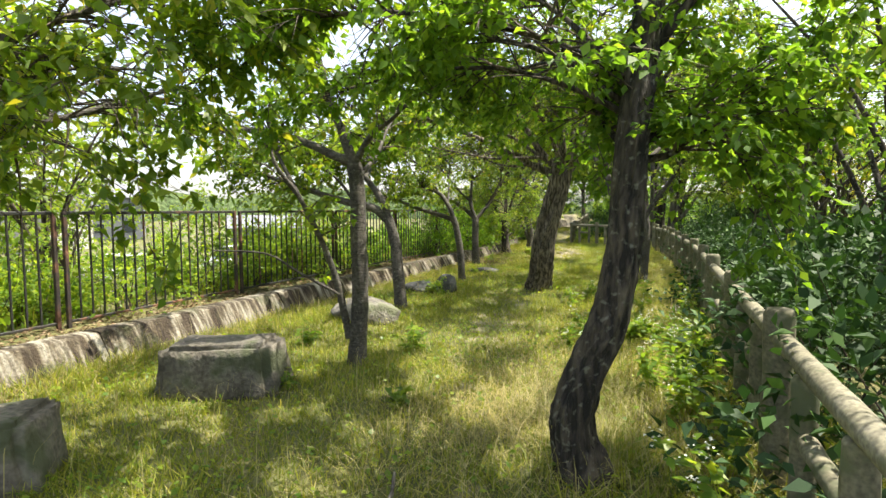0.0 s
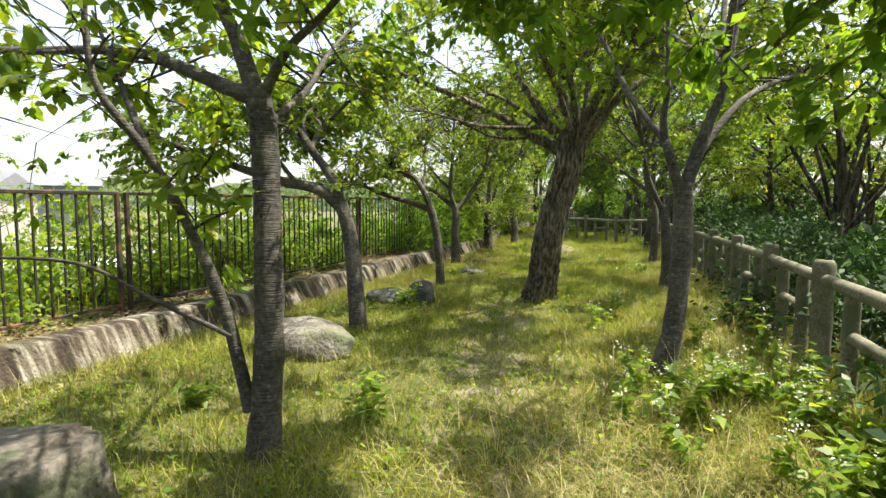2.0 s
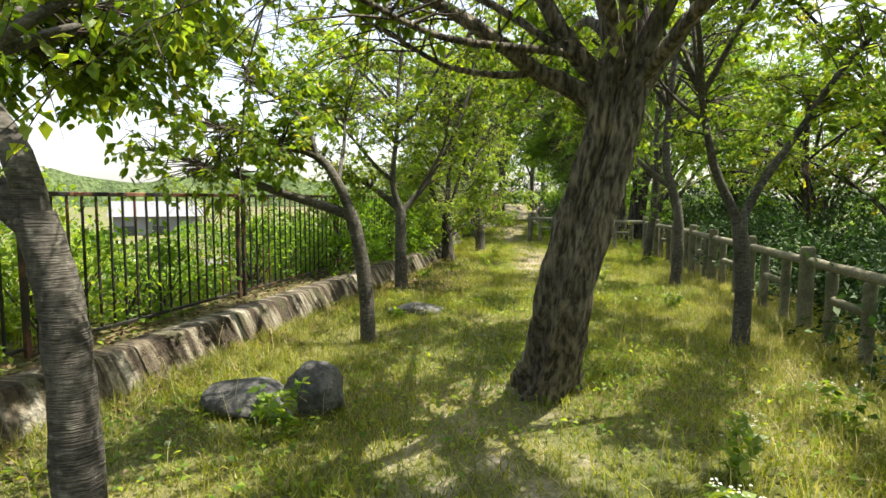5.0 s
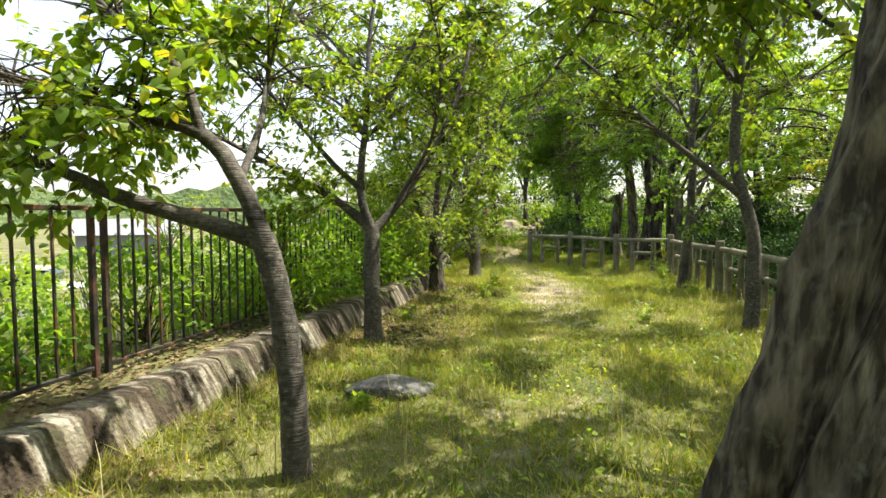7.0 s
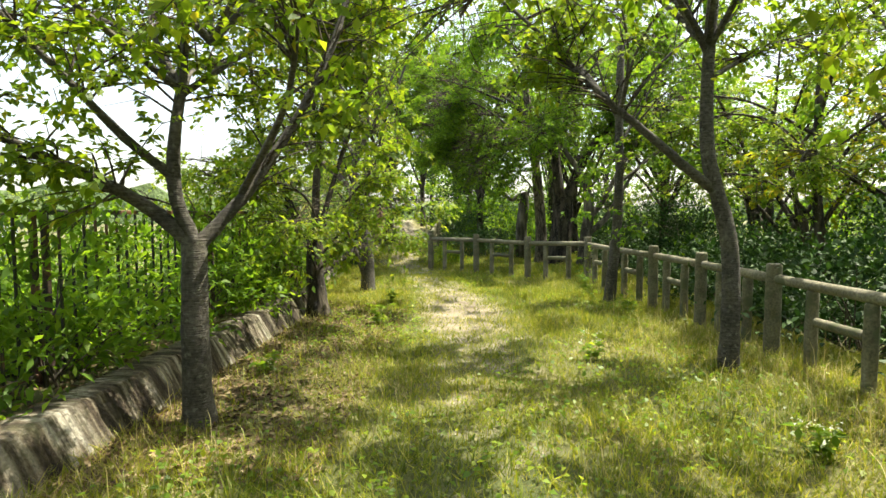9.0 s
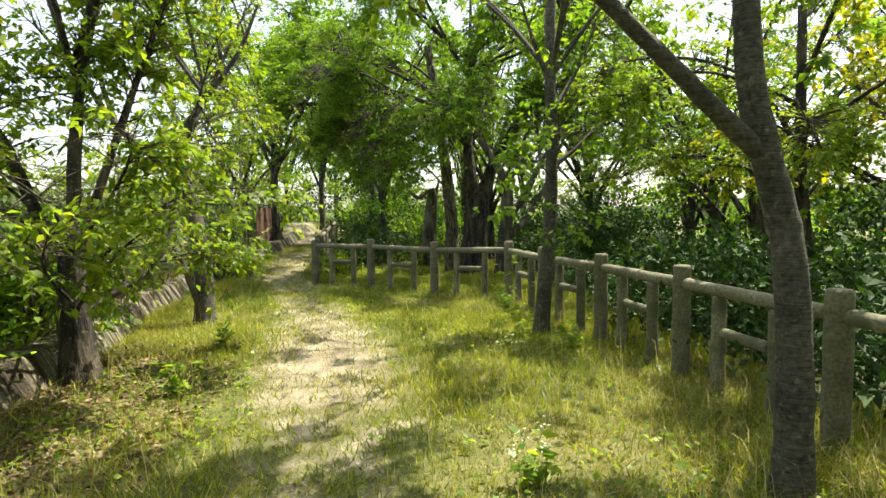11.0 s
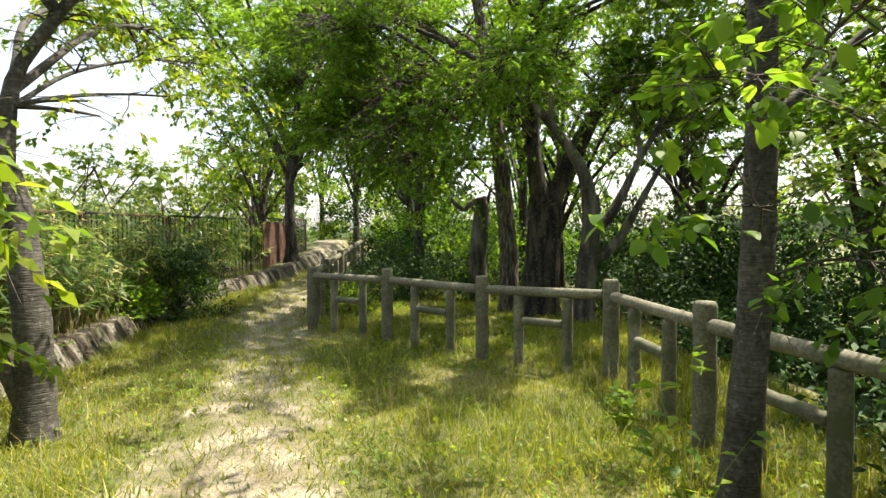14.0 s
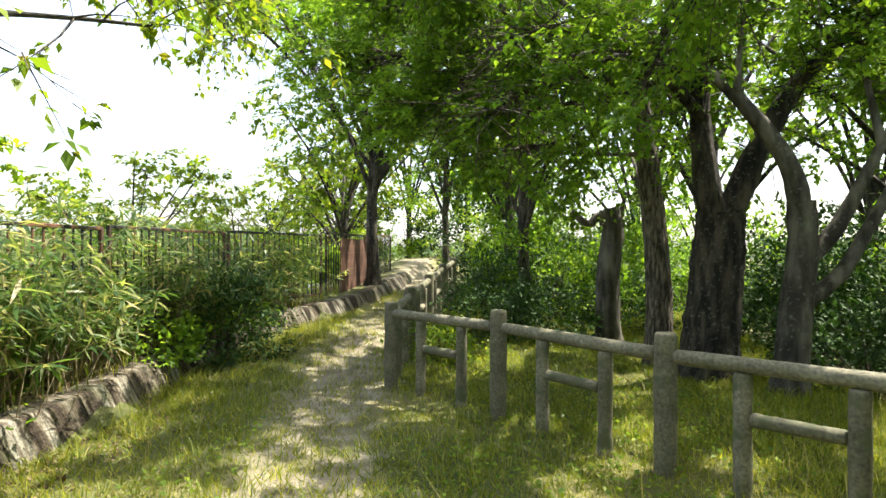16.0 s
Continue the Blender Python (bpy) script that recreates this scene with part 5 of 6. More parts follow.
# ---- woods on both sides and beyond ----
rng0 = np.random.default_rng(77)
WOODS = "trees of the slope beyond the log fence"
for k, (s, w, tall, spread, mat) in enumerate([
    (1.0, 12.0, 6.5, 2.8, LEAF_MAPLE), (6.5, 11.5, 7.0, 2.8, LEAF_LIME), (11.0, 9.4, 6.5, 2.6, LEAF_MAPLE), (15.5, 9.0, 6.5, 2.8, LEAF_LIME),
    (20.0, 10.6, 6.5, 2.8, LEAF_MAPLE), (24.5, 10.5, 5.5, 2.4, LEAF_MAPLE), (28.5, 11.5, 7.0, 2.8, LEAF_MAPLE), (9.0, 15.0, 8.0, 3.2, LEAF_MAPLE),
    (17.0, 15.0, 8.0, 3.2, LEAF_MAPLE), (25.0, 16.5, 8.0, 3.0, LEAF_LIME), (33.0, 17.0, 8.0, 3.2, LEAF_MAPLE), (0.0, 13.0, 8.0, 3.0, LEAF_MAPLE),
]):
    x, y = plan(s, w)
    tree("maple_tree", "tall leafy maple on the slope below the fence", (x, y), wild_limbs(rng0, tall + 1.2, spread, 9, 0.12, 0.4, drop=0.65), BARK_DARK, mat, 220, 1.3, 8, (0.13, 0.085), 100 + k, group=WOODS, up=0.0, start=0.25, droop=0.2, skip_below=0.9, flat=0.4, thin=-0.05)
FAR = "woods at the end of the path"
for k, (x, y, tall, spread, mat) in enumerate([
    (3.2, 38.5, 6.5, 2.6, LEAF_CHERRY), (7.8, 34.5, 7.0, 2.8, LEAF_MAPLE), (6.9, 41.0, 7.5, 3.0, LEAF_MAPLE), (11.0, 33.0, 8.0, 3.2, LEAF_MAPLE),
    (9.5, 39.0, 8.0, 3.2, LEAF_LIME), (13.0, 38.0, 9.0, 3.4, LEAF_MAPLE), (2.6, 44.0, 7.5, 3.0, LEAF_CHERRY), (5.8, 48.0, 9.0, 3.4, LEAF_MAPLE),
    (15.0, 31.0, 8.0, 3.2, LEAF_LIME), (9.0, 50.0, 10.0, 3.6, LEAF_MAPLE),
]):
    tree("broadleaf_tree", "leafy tree in the woods at the path's end", (x, y), wild_limbs(rng0, tall * (1.4 if x > 5 else 1.0), spread, 9, 0.14, 0.4, drop=0.7), BARK_DARK, mat, 190, 1.5, 8, (0.17, 0.11), 130 + k, group=FAR, up=0.0, start=0.2, droop=0.3, skip_below=0.7)
tree("broadleaf_tree", "tree with grey roots on the bank by the path", (4.35, 34.0), wild_limbs(rng0, 9.6, 4.2, 15, 0.16, 0.36, drop=0.5), BARK_DARK, LEAF_MAPLE, 950, 1.3, 10, (0.11, 0.075), 150, 1.8, up=0.0, skip_below=2.6, flat=0.4, thin=-0.1)

for k, (x, y, tall) in enumerate([(10.6, 29.8, 7.8), (7.6, 31.8, 8.5), (12.4, 27.2, 7.4), (12.4, 22.8, 7.5), (12.1, 18.0, 7.0)]):
    tree("maple_tree", ("full-crowned maple with yellowing leaves on the slope" if k == 4 else "full-crowned maple behind the big trunks"), (x, y), wild_limbs(rng0, tall, 3.3, 10, 0.13, 0.45, drop=0.6), BARK_DARK, LEAF_YELLOW if k == 4 else LEAF_MAPLE, 340, 1.3, 9, (0.105, 0.07), 180 + k, group=BIG, up=0.0, start=0.25, skip_below=1.6)
TALL = "tall trees closing the view"
for k in range(22):
    x, y = plan(-8 + 2.9 * k, rng0.uniform(21, 31)) if k < 16 else (rng0.uniform(2, 24), rng0.uniform(52, 62))
    tree("broadleaf_tree", "tall dark tree closing the view", (x, y), wild_limbs(rng0, rng0.uniform(10, 14), 3.6, 9, 0.2, 0.4, drop=0.85), BARK_DARK, LEAF_MAPLE if k % 2 else LEAF_DARK, 110, 1.9, 7, (0.33, 0.22), 900 + k, group=TALL, up=0.0, start=0.15, droop=0.3, skip_below=0.5)
SPRAYS = [(1.3, 0.5, 2.5), (1.0, 1.0, 2.7), (0.4, 1.2, 2.4), (1.9, 0.8, 2.9), (1.5, 1.3, 2.6), (0.9, 0.3, 2.2), (-0.3, 1.3, 2.3)]
for k, (x, y, tall, spread) in enumerate([(-1.7, 1.5, 4.2, 3.6), (-3.8, 4.6, 3.8, 2.2), (5.6, 2.2, 4.6, 2.0)]):
    tree("cherry_tree", "leafy cherry tree at the start of the walk", (x, y), wild_limbs(rng0, tall, spread, 8, 0.11) + (high_limbs((0.05, 0.05, 1.5), SPRAYS, 0.025) if k == 0 else []), BARK_CHERRY, LEAF_CHERRY, (700, 40, 130)[k], 1.1, 9, (0.085, 0.05), 155 + k, group=CH, up=0.05, droop=0.3, skip_below=1.8)

LEFT = "trees beyond the iron fence"
for k, (s, w, tall, spread) in enumerate([(2.5, -3.6, 3.6, 1.7), (6.0, -6.5, 3.8, 2.0), (10.0, -9.5, 3.4, 2.0), (26.5, -3.4, 3.3, 1.9), (30.5, -3.0, 3.4, 1.9), (35.0, -3.4, 3.8, 2.0), (40, -4.0, 4.4, 2.2), (44, -7, 7, 2.6), (15, -16, 4, 2.4), (24, -19, 5, 2.8), (30, -13, 4, 2.2), (-1, -8, 4, 2.2), (6.6, -2.6, 3.5, 1.5), (5.0, -3.3, 3.8, 1.7), (8.6, -5.2, 4.2, 1.9), (3.6, -1.9, 3.1, 1.3)]):
    x, y = plan(s, w)
    tree("young_tree", "sunlit young tree on the meadow beyond the fence", (x, y), wild_limbs(rng0, tall, spread, 8, 0.07, 0.3, drop=0.6), TWIG, LEAF_LIME if k > 2 else LEAF_SHRUB, 90, 1.0, 9, (0.11, 0.07), 160 + k, group=LEFT, skip_below=0.6)

UNDER = "undergrowth beneath the woods"
for j in range(46):
    x, y = rng0.uniform(5.9, 17.0), rng0.uniform(29.0, 45.0)
    if x < 6.6 + 0.16 * (y - 30) or (x > 7.4 and y < 30.2):
        continue
    bush("shrub", "green undergrowth beneath the woods", x, y, rng0.uniform(1.0, 1.6), rng0.uniform(1.2, 3.0), 1100, LEAF_MAPLE if j % 3 else LEAF_DARK, (0.13, 0.075), 600 + j, group=UNDER)
for j in range(20):
    x, y = plan(rng0.uniform(-4, 36), rng0.uniform(16.0, 23.0))
    bush("shrub", "tall dark undergrowth on the slope", x, y, rng0.uniform(1.8, 2.6), rng0.uniform(3.0, 4.8), 1700, LEAF_DARK if j % 2 else LEAF_MAPLE, (0.2, 0.11), 650 + j, group=UNDER)
for j, (x, y, r, t) in enumerate([(1.6, 37.5, 1.6, 2.6), (2.9, 41.0, 1.6, 3.0), (3.4, 35.6, 0.7, 0.9), (7.2, 44.0, 2.0, 3.5), (3.8, 46.0, 2.0, 3.0)]):
    bush("shrub", "sunlit undergrowth beside the far path", x, y, r, t, 2200, LEAF_SHRUB, (0.13, 0.075), 680 + j, group=UNDER)

for j in range(16):
    x, y = (7.5 + 1.15 * j, 35.0 + 0.6 * (j % 3)) if j < 8 else (15.0 + 0.5 * (j % 2), 33.5 - 1.7 * (j - 8))
    bush("shrub", "tall green undergrowth closing the woods", x, y, 1.5, rng0.uniform(2.8, 4.0), 2000, LEAF_MAPLE if j % 3 else LEAF_DARK, (0.13, 0.08), 760 + j, group=UNDER)
for j in range(8):
    bush("shrub", "tall green thicket beyond the end of the path", 0.5 + 1.7 * j, 45.0 + 0.8 * (j % 2), 1.7, rng0.uniform(3.6, 5.0), 1500, LEAF_MAPLE if j % 2 else LEAF_DARK, (0.2, 0.12), 790 + j, group=UNDER)
for j in range(12):
    bush("shrub", "dark undergrowth behind the big maples", rng0.uniform(11.5, 15.5), 19.0 + j, rng0.uniform(1.0, 1.5), rng0.uniform(1.8, 2.8), 1100, LEAF_DARK, (0.13, 0.075), 690 + j, group=UNDER)

for j, (x, y) in enumerate([(11.9, 26.3), (12.5, 26.2), (13.0, 26.1)]):
    bush("evergreen_bush", "dark leafy bush closing the view past the maples", x, y, 1.0, 2.3, 2200, LEAF_DARK, (0.09, 0.05), 720 + j, group="evergreen bushes behind the log fence")

HEDGE = "evergreen bushes behind the log fence"
k = 0
for s in np.arange(-2.0, 34.0, 1.55):
    for w, tall in ((7.9, 1.5), (9.6, 2.5)):
        k += 1
        if 24 < s < 34 and w < 8.5:
            continue
        x, y = plan(s + rng0.uniform(-0.4, 0.4), w + rng0.uniform(-0.3, 0.3))
        bush("evergreen_bush", "dense dark evergreen bush behind the log fence", x, y, rng0.uniform(0.9, 1.25), tall * rng0.uniform(0.75, 1.15), 1800, LEAF_DARK, (0.105, 0.055), 200 + k, group=HEDGE)
for j, (x, y, r, t) in enumerate([(6.3, 29.4, 0.8, 0.9), (7.2, 29.0, 0.9, 1.0), (6.9, 31.5, 1.0, 1.3), (10.2, 26.0, 1.0, 1.2), (10.8, 24.4, 1.1, 1.2), (9.2, 31.0, 1.2, 1.4), (11.6, 28.5, 1.2, 1.6), (7.4, 33.4, 0.9, 1.5), (9.6, 23.2, 0.7, 0.7)]):
    bush("evergreen_bush", "dark glossy bush under the big maples", x, y, r, t, 2200, LEAF_DARK, (0.08, 0.045), 330 + j, group=HEDGE)

bush("evergreen_bush", "round dark bush beside the path", 2.45, 28.2, 0.75, 1.5, 3000, LEAF_DARK, (0.1, 0.035), 345)
bush("shrub", "low green shrub by the far fence post", 5.45, 28.0, 0.5, 0.7, 1200, LEAF_SHRUB, (0.08, 0.045), 346)
SHRUBS = "sunlit shrubs behind the iron fence"
for j in range(96):
    s, w = -3 + j * 0.35 + rng0.uniform(-0.3, 0.3), -rng0.choice([0.5, 0.7, 1.0, 1.7, 2.6])
    x, y = plan(s, w)
    bush("shrub", "light green leafy shrub growing through the iron fence", x, y, rng0.uniform(0.4, 0.75), rng0.uniform(0.45, 1.35), 620, LEAF_SHRUB if s < 12 else LEAF_MAPLE, (0.08, 0.05), 380 + j, group=SHRUBS)
for j in range(30):
    x, y = plan(-2.5 + 0.52 * j + rng0.uniform(-0.25, 0.25), -rng0.choice([0.9, 1.3, 1.9, 2.6]))
    bush("shrub", "tall open shrub standing behind the iron fence", x, y, rng0.uniform(0.45, 0.75), rng0.uniform(1.3, 2.1), 560, LEAF_SHRUB if j % 3 else LEAF_LIME, (0.075, 0.048), 820 + j, group=SHRUBS)
for j in range(26):
    x, y = plan(rng0.uniform(-4, 40), -rng0.uniform(3.5, 14.0))
    bush("shrub", "sunlit shrub on the meadow beyond the fence", x, y, rng0.uniform(0.7, 1.3), rng0.uniform(0.8, 1.7), 520, LEAF_SHRUB, (0.14, 0.085), 460 + j, group=SHRUBS)
for j, (s, w, r, t) in enumerate([(16.2, 0.1, 0.7, 1.5), (17.4, -0.2, 0.8, 1.6), (18.6, 0.0, 0.8, 1.5), (19.9, -0.1, 0.8, 1.5), (21.2, 0.2, 0.6, 1.2)]):
    x, y = plan(s, w)
    bush("shrub", "broad-leaved shrub crowding the wall", x, y, r, t, 1500, LEAF_MAPLE, (0.12, 0.045), 430 + j, group=SHRUBS)


def bamboo_clump(x, y, tall, n, seed):
    """Bamboo grass: thin canes with long drooping leaves."""
    rng = np.random.default_rng(seed)
    top = tagged(empty("bamboo_grass", x, y, gz(x, y)), "clump of bamboo grass leaning over the wall", "bamboo grass", "bamboo grass along the wall")
    st = rng.normal(0, 0.28, (n, 3)) * (1, 1, 0)
    way = unit(rng.normal(0, 0.22, (n, 3)) * (1, 1, 0) + (0.12, -0.03, 1))
    ln = tall * rng.uniform(0.55, 1.05, n)
    v, f, line = many_twigs(st, way, ln, np.full(n, 0.007), rng.uniform(0.05, 0.5, n) ** 1.3, rng, 4)
    link_mesh("canework", v, f, WOOD_STRAW, top)["kind"] = "stuff"
    per = 15
    k = np.repeat(np.arange(n), per)
    g = rng.uniform(0.5, 1.0, n * per) ** 0.7 * 4
    i = np.minimum(g.astype(int), 3)
    p = line[k, i] + (g - i)[:, None] * (line[k, i + 1] - line[k, i])
    d = rng.normal(0, 0.7, (n * per, 3)) * (1, 1, 0.5) + (0.25, -0.1, -0.15)
    nor = rng.normal(0, 0.35, (n * per, 3)) + (0, 0, 1)
    lv, lf = leaf_mesh(p, d, nor, 0.22, 0.03, rng, 0.1)
    link_mesh("leaves", lv, lf, LEAF_BAMBOO, top)["kind"] = "stuff"


WOOD_STRAW = rough_stuff("dry cane", [(0.3, (0.18, 0.14, 0.08)), (0.7, (0.42, 0.34, 0.2))], 6, 40, 0.7, 0.2, 0.002)
for j in range(30):
    s = 21.6 + 0.36 * j
    w = rng0.uniform(-0.75, 0.35)
    bamboo_clump(*plan(s, w + float(bend(s))), rng0.choice([1.2, 1.35, 1.5, 1.7, 2.2]) * (0.75 if w > 0.1 else 1.0), 64, 500 + j)

# ---- distance to the left ----


def house(x, y, z, turn, width, depth, tall, wall, roof_h, seed):
    ob = tagged(empty("house", x, y, z, turn), "distant house with a grey tiled roof", "house", "houses beyond the meadow")
    part("wall", soft_box(-width / 2, -depth / 2, 0, width / 2, depth / 2, tall, 0.03), wall, ob)
    bm = bmesh.new()
    o = 0.45
    a = [bm.verts.new(c) for c in ((-width / 2 - o, -depth / 2 - o, tall), (width / 2 + o, -depth / 2 - o, tall), (width / 2 + o, depth / 2 + o, tall), (-width / 2 - o, depth / 2 + o, tall))]
    t = [bm.verts.new(c) for c in ((-width / 2 - o, 0, tall + roof_h), (width / 2 + o, 0, tall + roof_h))]
    for f in ((a[0], a[1], t[1], t[0]), (a[2], a[3], t[0], t[1]), (a[1], a[2], t[1]), (a[3], a[0], t[0]), tuple(a[::-1])):
        bm.faces.new(f)
    part("roof", bm, ROOF_GREY, ob)
    for lev in range(max(1, int(tall // 2.6))):
        for k in range(3):
            cx = -width / 2 + width * (k + 0.5) / 3
            part("window", soft_box(cx - 0.6, -depth / 2 - 0.05, 0.9 + 2.6 * lev, cx + 0.6, -depth / 2 + 0.02, 2.0 + 2.6 * lev, 0.01), GLASS_DARK, ob)
            part("window", soft_box(-width / 2 - 0.05, -depth / 2 + depth * (k + 0.2) / 3, 0.9 + 2.6 * lev, -width / 2 + 0.02, -depth / 2 + depth * (k + 0.7) / 3, 2.0 + 2.6 * lev, 0.01), GLASS_DARK, ob)


LOW = -2.0
house(-27.0, 61.0, -3.2, 25, 7.5, 6.0, 2.9, WALL_GREY, 1.4, 1)
house(-44.0, 46.0, -3.0, 10, 9.0, 7.0, 5.2, WALL_PALE, 1.8, 2)
house(-52.0, 30.0, LOW, 60, 9.0, 7.0, 5.2, WALL_PALE, 1.8, 3)
house(-52.0, 66.0, LOW, 35, 10.0, 7.0, 5.4, WALL_GREY, 1.8, 4)
house(-66.0, 14.0, LOW, 80, 9.0, 7.0, 5.2, WALL_GREY, 1.8, 6)


def car(x, y, z, turn, paint):
    ob = tagged(empty("car", x, y, z, turn), "white parked car beyond the meadow", "car", "parked cars")
    part("body", soft_box(-2.1, -0.82, 0.3, 2.1, 0.82, 0.95, 0.14), paint, ob)
    part("cabin", soft_box(-1.5, -0.74, 0.94, 1.2, 0.74, 1.5, 0.16), GLASS_DARK, ob)
    part("roof", soft_box(-1.3, -0.7, 1.47, 1.0, 0.7, 1.53, 0.02), paint, ob)
    for cx in (-1.35, 1.35):
        for cy in (-0.76, 0.76):
            v, f = log((cx, cy - 0.1, 0.3), (cx, cy + 0.1, 0.3), 0.3, 3, 1.0)
            link_mesh("wheel", v, f, TYRE, ob, smooth=True)


car(-12.0, 27.0, -1.75, 20, CAR_WHITE)
car(-16.5, 24.0, -2.0, 20, CAR_WHITE)
car(-14.0, 15.0, -1.9, 70, CAR_WHITE)

def tree_line():
    """Low wooded hills all round, far off."""
    rng = np.random.default_rng(4)
    n = 240
    a = np.arange(n) / n * 2 * np.pi
    top = 7 + 4 * np.sin(3 * a + 1) + 2.5 * np.sin(11 * a) + rng.normal(0, 1.1, n)
    vs = [(230 * math.cos(t), 230 * math.sin(t), -6) for t in a] + [(236 * math.cos(t), 236 * math.sin(t), h) for t, h in zip(a, top)] + [(330 * math.cos(t), 330 * math.sin(t), h * 1.3) for t, h in zip(a, top)]
    fs = [(r * n + k, r * n + (k + 1) % n, (r + 1) * n + (k + 1) % n, (r + 1) * n + k) for r in (0, 1) for k in range(n)]
    tagged(link_mesh("backdrop", vs, fs, FAR_WOODS), "distant wooded hills", "hills", kind="structure")


FAR_WOODS = rough_stuff("far woods", [(0.3, (0.05, 0.09, 0.03)), (0.7, (0.16, 0.22, 0.08))], 0.12, 0.8, 0.95, 1.0, 1.0)
tree_line()

# paved walk beyond the fence
ss = np.arange(-30, 61, 1.0)
vs, fs = [], []
for k, s in enumerate(ss):
    for w in (-8.2, -6.4):
        x, y = plan(s, w)
        vs.append((x, y, gz(x, y) + 0.03))
for k in range(len(ss) - 1):
    fs.append((2 * k, 2 * k + 1, 2 * k + 3, 2 * k + 2))
tagged(link_mesh("pavement", vs, fs, ASPHALT), "grey paved walk crossing the meadow", "pavement", kind="structure")

# ---- grass ----


def blades(name, label, x, y, tall, wide, mat, seed, lean=0.45):
    """Curved blades of grass, five corners each."""
    rng = np.random.default_rng(seed)
    n = len(x)
    z = height(x, y)
    a = rng.uniform(0, 2 * np.pi, n)
    d = np.stack([np.cos(a), np.sin(a), 0 * a], 1)
    sd = np.stack([-np.sin(a), np.cos(a), 0 * a], 1)
    b = np.stack([x, y, z - 0.01], 1)
    bend = (rng.uniform(0.1, 1.0, n) * lean * tall)[:, None]
    mid = b + d * bend * 0.35 + np.array([0, 0, 1.0]) * (tall * 0.6)[:, None]
    tip = b + d * bend * 1.2 + np.array([0, 0, 1.0]) * (tall * rng.uniform(0.75, 1.0, n))[:, None]
    h = (wide * rng.uniform(0.6, 1.2, n))[:, None] * sd * 0.5
    v = np.stack([b - h, b + h, mid + h * 0.8, mid - h * 0.8, tip], 1).reshape(-1, 3)
    k = np.arange(n)[:, None] * 5
    f = np.concatenate([k + [0, 1, 2], k + [0, 2, 3], k + [3, 2, 4]])
    return tagged(link_mesh(name, v, f, mat), label, "grass", kind="stuff")


def patchy(x, y, k):
    v = 0.5 + 0.2 * np.sin(1.9 * x + k) * np.cos(1.3 * y - k) + 0.18 * np.sin(0.7 * x - 2.1 * y + 2 * k)
    return np.clip(v + 0.16 * np.sin(5.3 * x + 2.2 * y + k) * np.sin(4.1 * y - 3.0 * x) + 0.12 * np.sin(11.0 * x - 7.0 * y) * np.sin(9.0 * y + 6.0 * x + k), 0, 1)


def turf(name, label, x, y, tall, wide, mat, seed, lean):
    """Short blades of one triangle each, for a dense sward."""
    rng = np.random.default_rng(seed)
    n = len(x)
    z = height(x, y)
    a, c = rng.uniform(0, 2 * np.pi, n), rng.uniform(0, 2 * np.pi, n)
    b = np.stack([x, y, z - 0.008], 1)
    h = np.stack([np.cos(a), np.sin(a), 0 * a], 1) * (wide * rng.uniform(0.5, 1.2, n))[:, None] * 0.5
    tip = b + np.stack([np.cos(c), np.sin(c), 0 * c], 1) * (tall * lean * rng.uniform(0, 1, n))[:, None]
    tip[:, 2] += tall
    v = np.stack([b - h, b + h, tip], 1).reshape(-1, 3)
    return tagged(link_mesh(name, v, np.arange(3 * n).reshape(n, 3), mat), label, "grass", kind="stuff")


rg = np.random.default_rng(9)
n = 700000
s = -1.5 + 37.5 * rg.uniform(0, 1, n)
w = rg.uniform(0.72, 7.6, n)
x, y = plan(s, w + bend(s) * np.clip(1.3 - w / 2.4, 0, 1))
bare = wear(x, y)
edge = np.maximum(step(5.2, 6.3, w), 1 - step(0.8, 1.5, w))
bank = step(15.0, 17.0, s) * (1 - step(20.5, 22.0, s)) * (1 - step(1.4, 2.3, w + 0.35 * np.sin(3 * s)))
keep = rg.uniform(0, 1, n) < np.clip(1.0 - 1.2 * bare - 0.85 * bank, 0.03, 1) * (0.4 + 0.75 * patchy(x, y, 1.0))
x, y, edge, s = x[keep], y[keep], edge[keep], s[keep]
dry = rg.uniform(0, 1, len(x)) < np.clip(0.08 + 0.45 * patchy(x, y, 4.0) ** 2 + 0.25 * edge, 0, 1) * np.where(s > 21, 0.2, 1.0)
tall = rg.uniform(0.02, 0.1, len(x)) * (0.35 + 1.2 * patchy(x, y, 2.5)) + 0.08 * edge * rg.uniform(0, 1, len(x))
turf("grass", "green meadow grass under the trees", x[~dry], y[~dry], tall[~dry], np.full((~dry).sum(), 0.013), GRASS_GREEN, 31, 1.5)
turf("dry_grass", "straw-coloured dry grass among the green", x[dry], y[dry], tall[dry], np.full(dry.sum(), 0.007), GRASS_DRY, 32, 2.2)

n = 60000
s, w = rg.uniform(-1, 30, n), rg.uniform(0.9, 7.2, n)
x, y = plan(s, w)
ok = (wear(x, y) < 0.25) & (rg.uniform(0, 1, n) < 0.9 * patchy(x, y, 5.1) + 0.3 * step(5.0, 6.0, w))
blades("long_grass", "longer arching grass in tufts", x[ok], y[ok], rg.uniform(0.07, 0.18, ok.sum()), np.full(ok.sum(), 0.007), GRASS_GREEN, 35, 1.1)

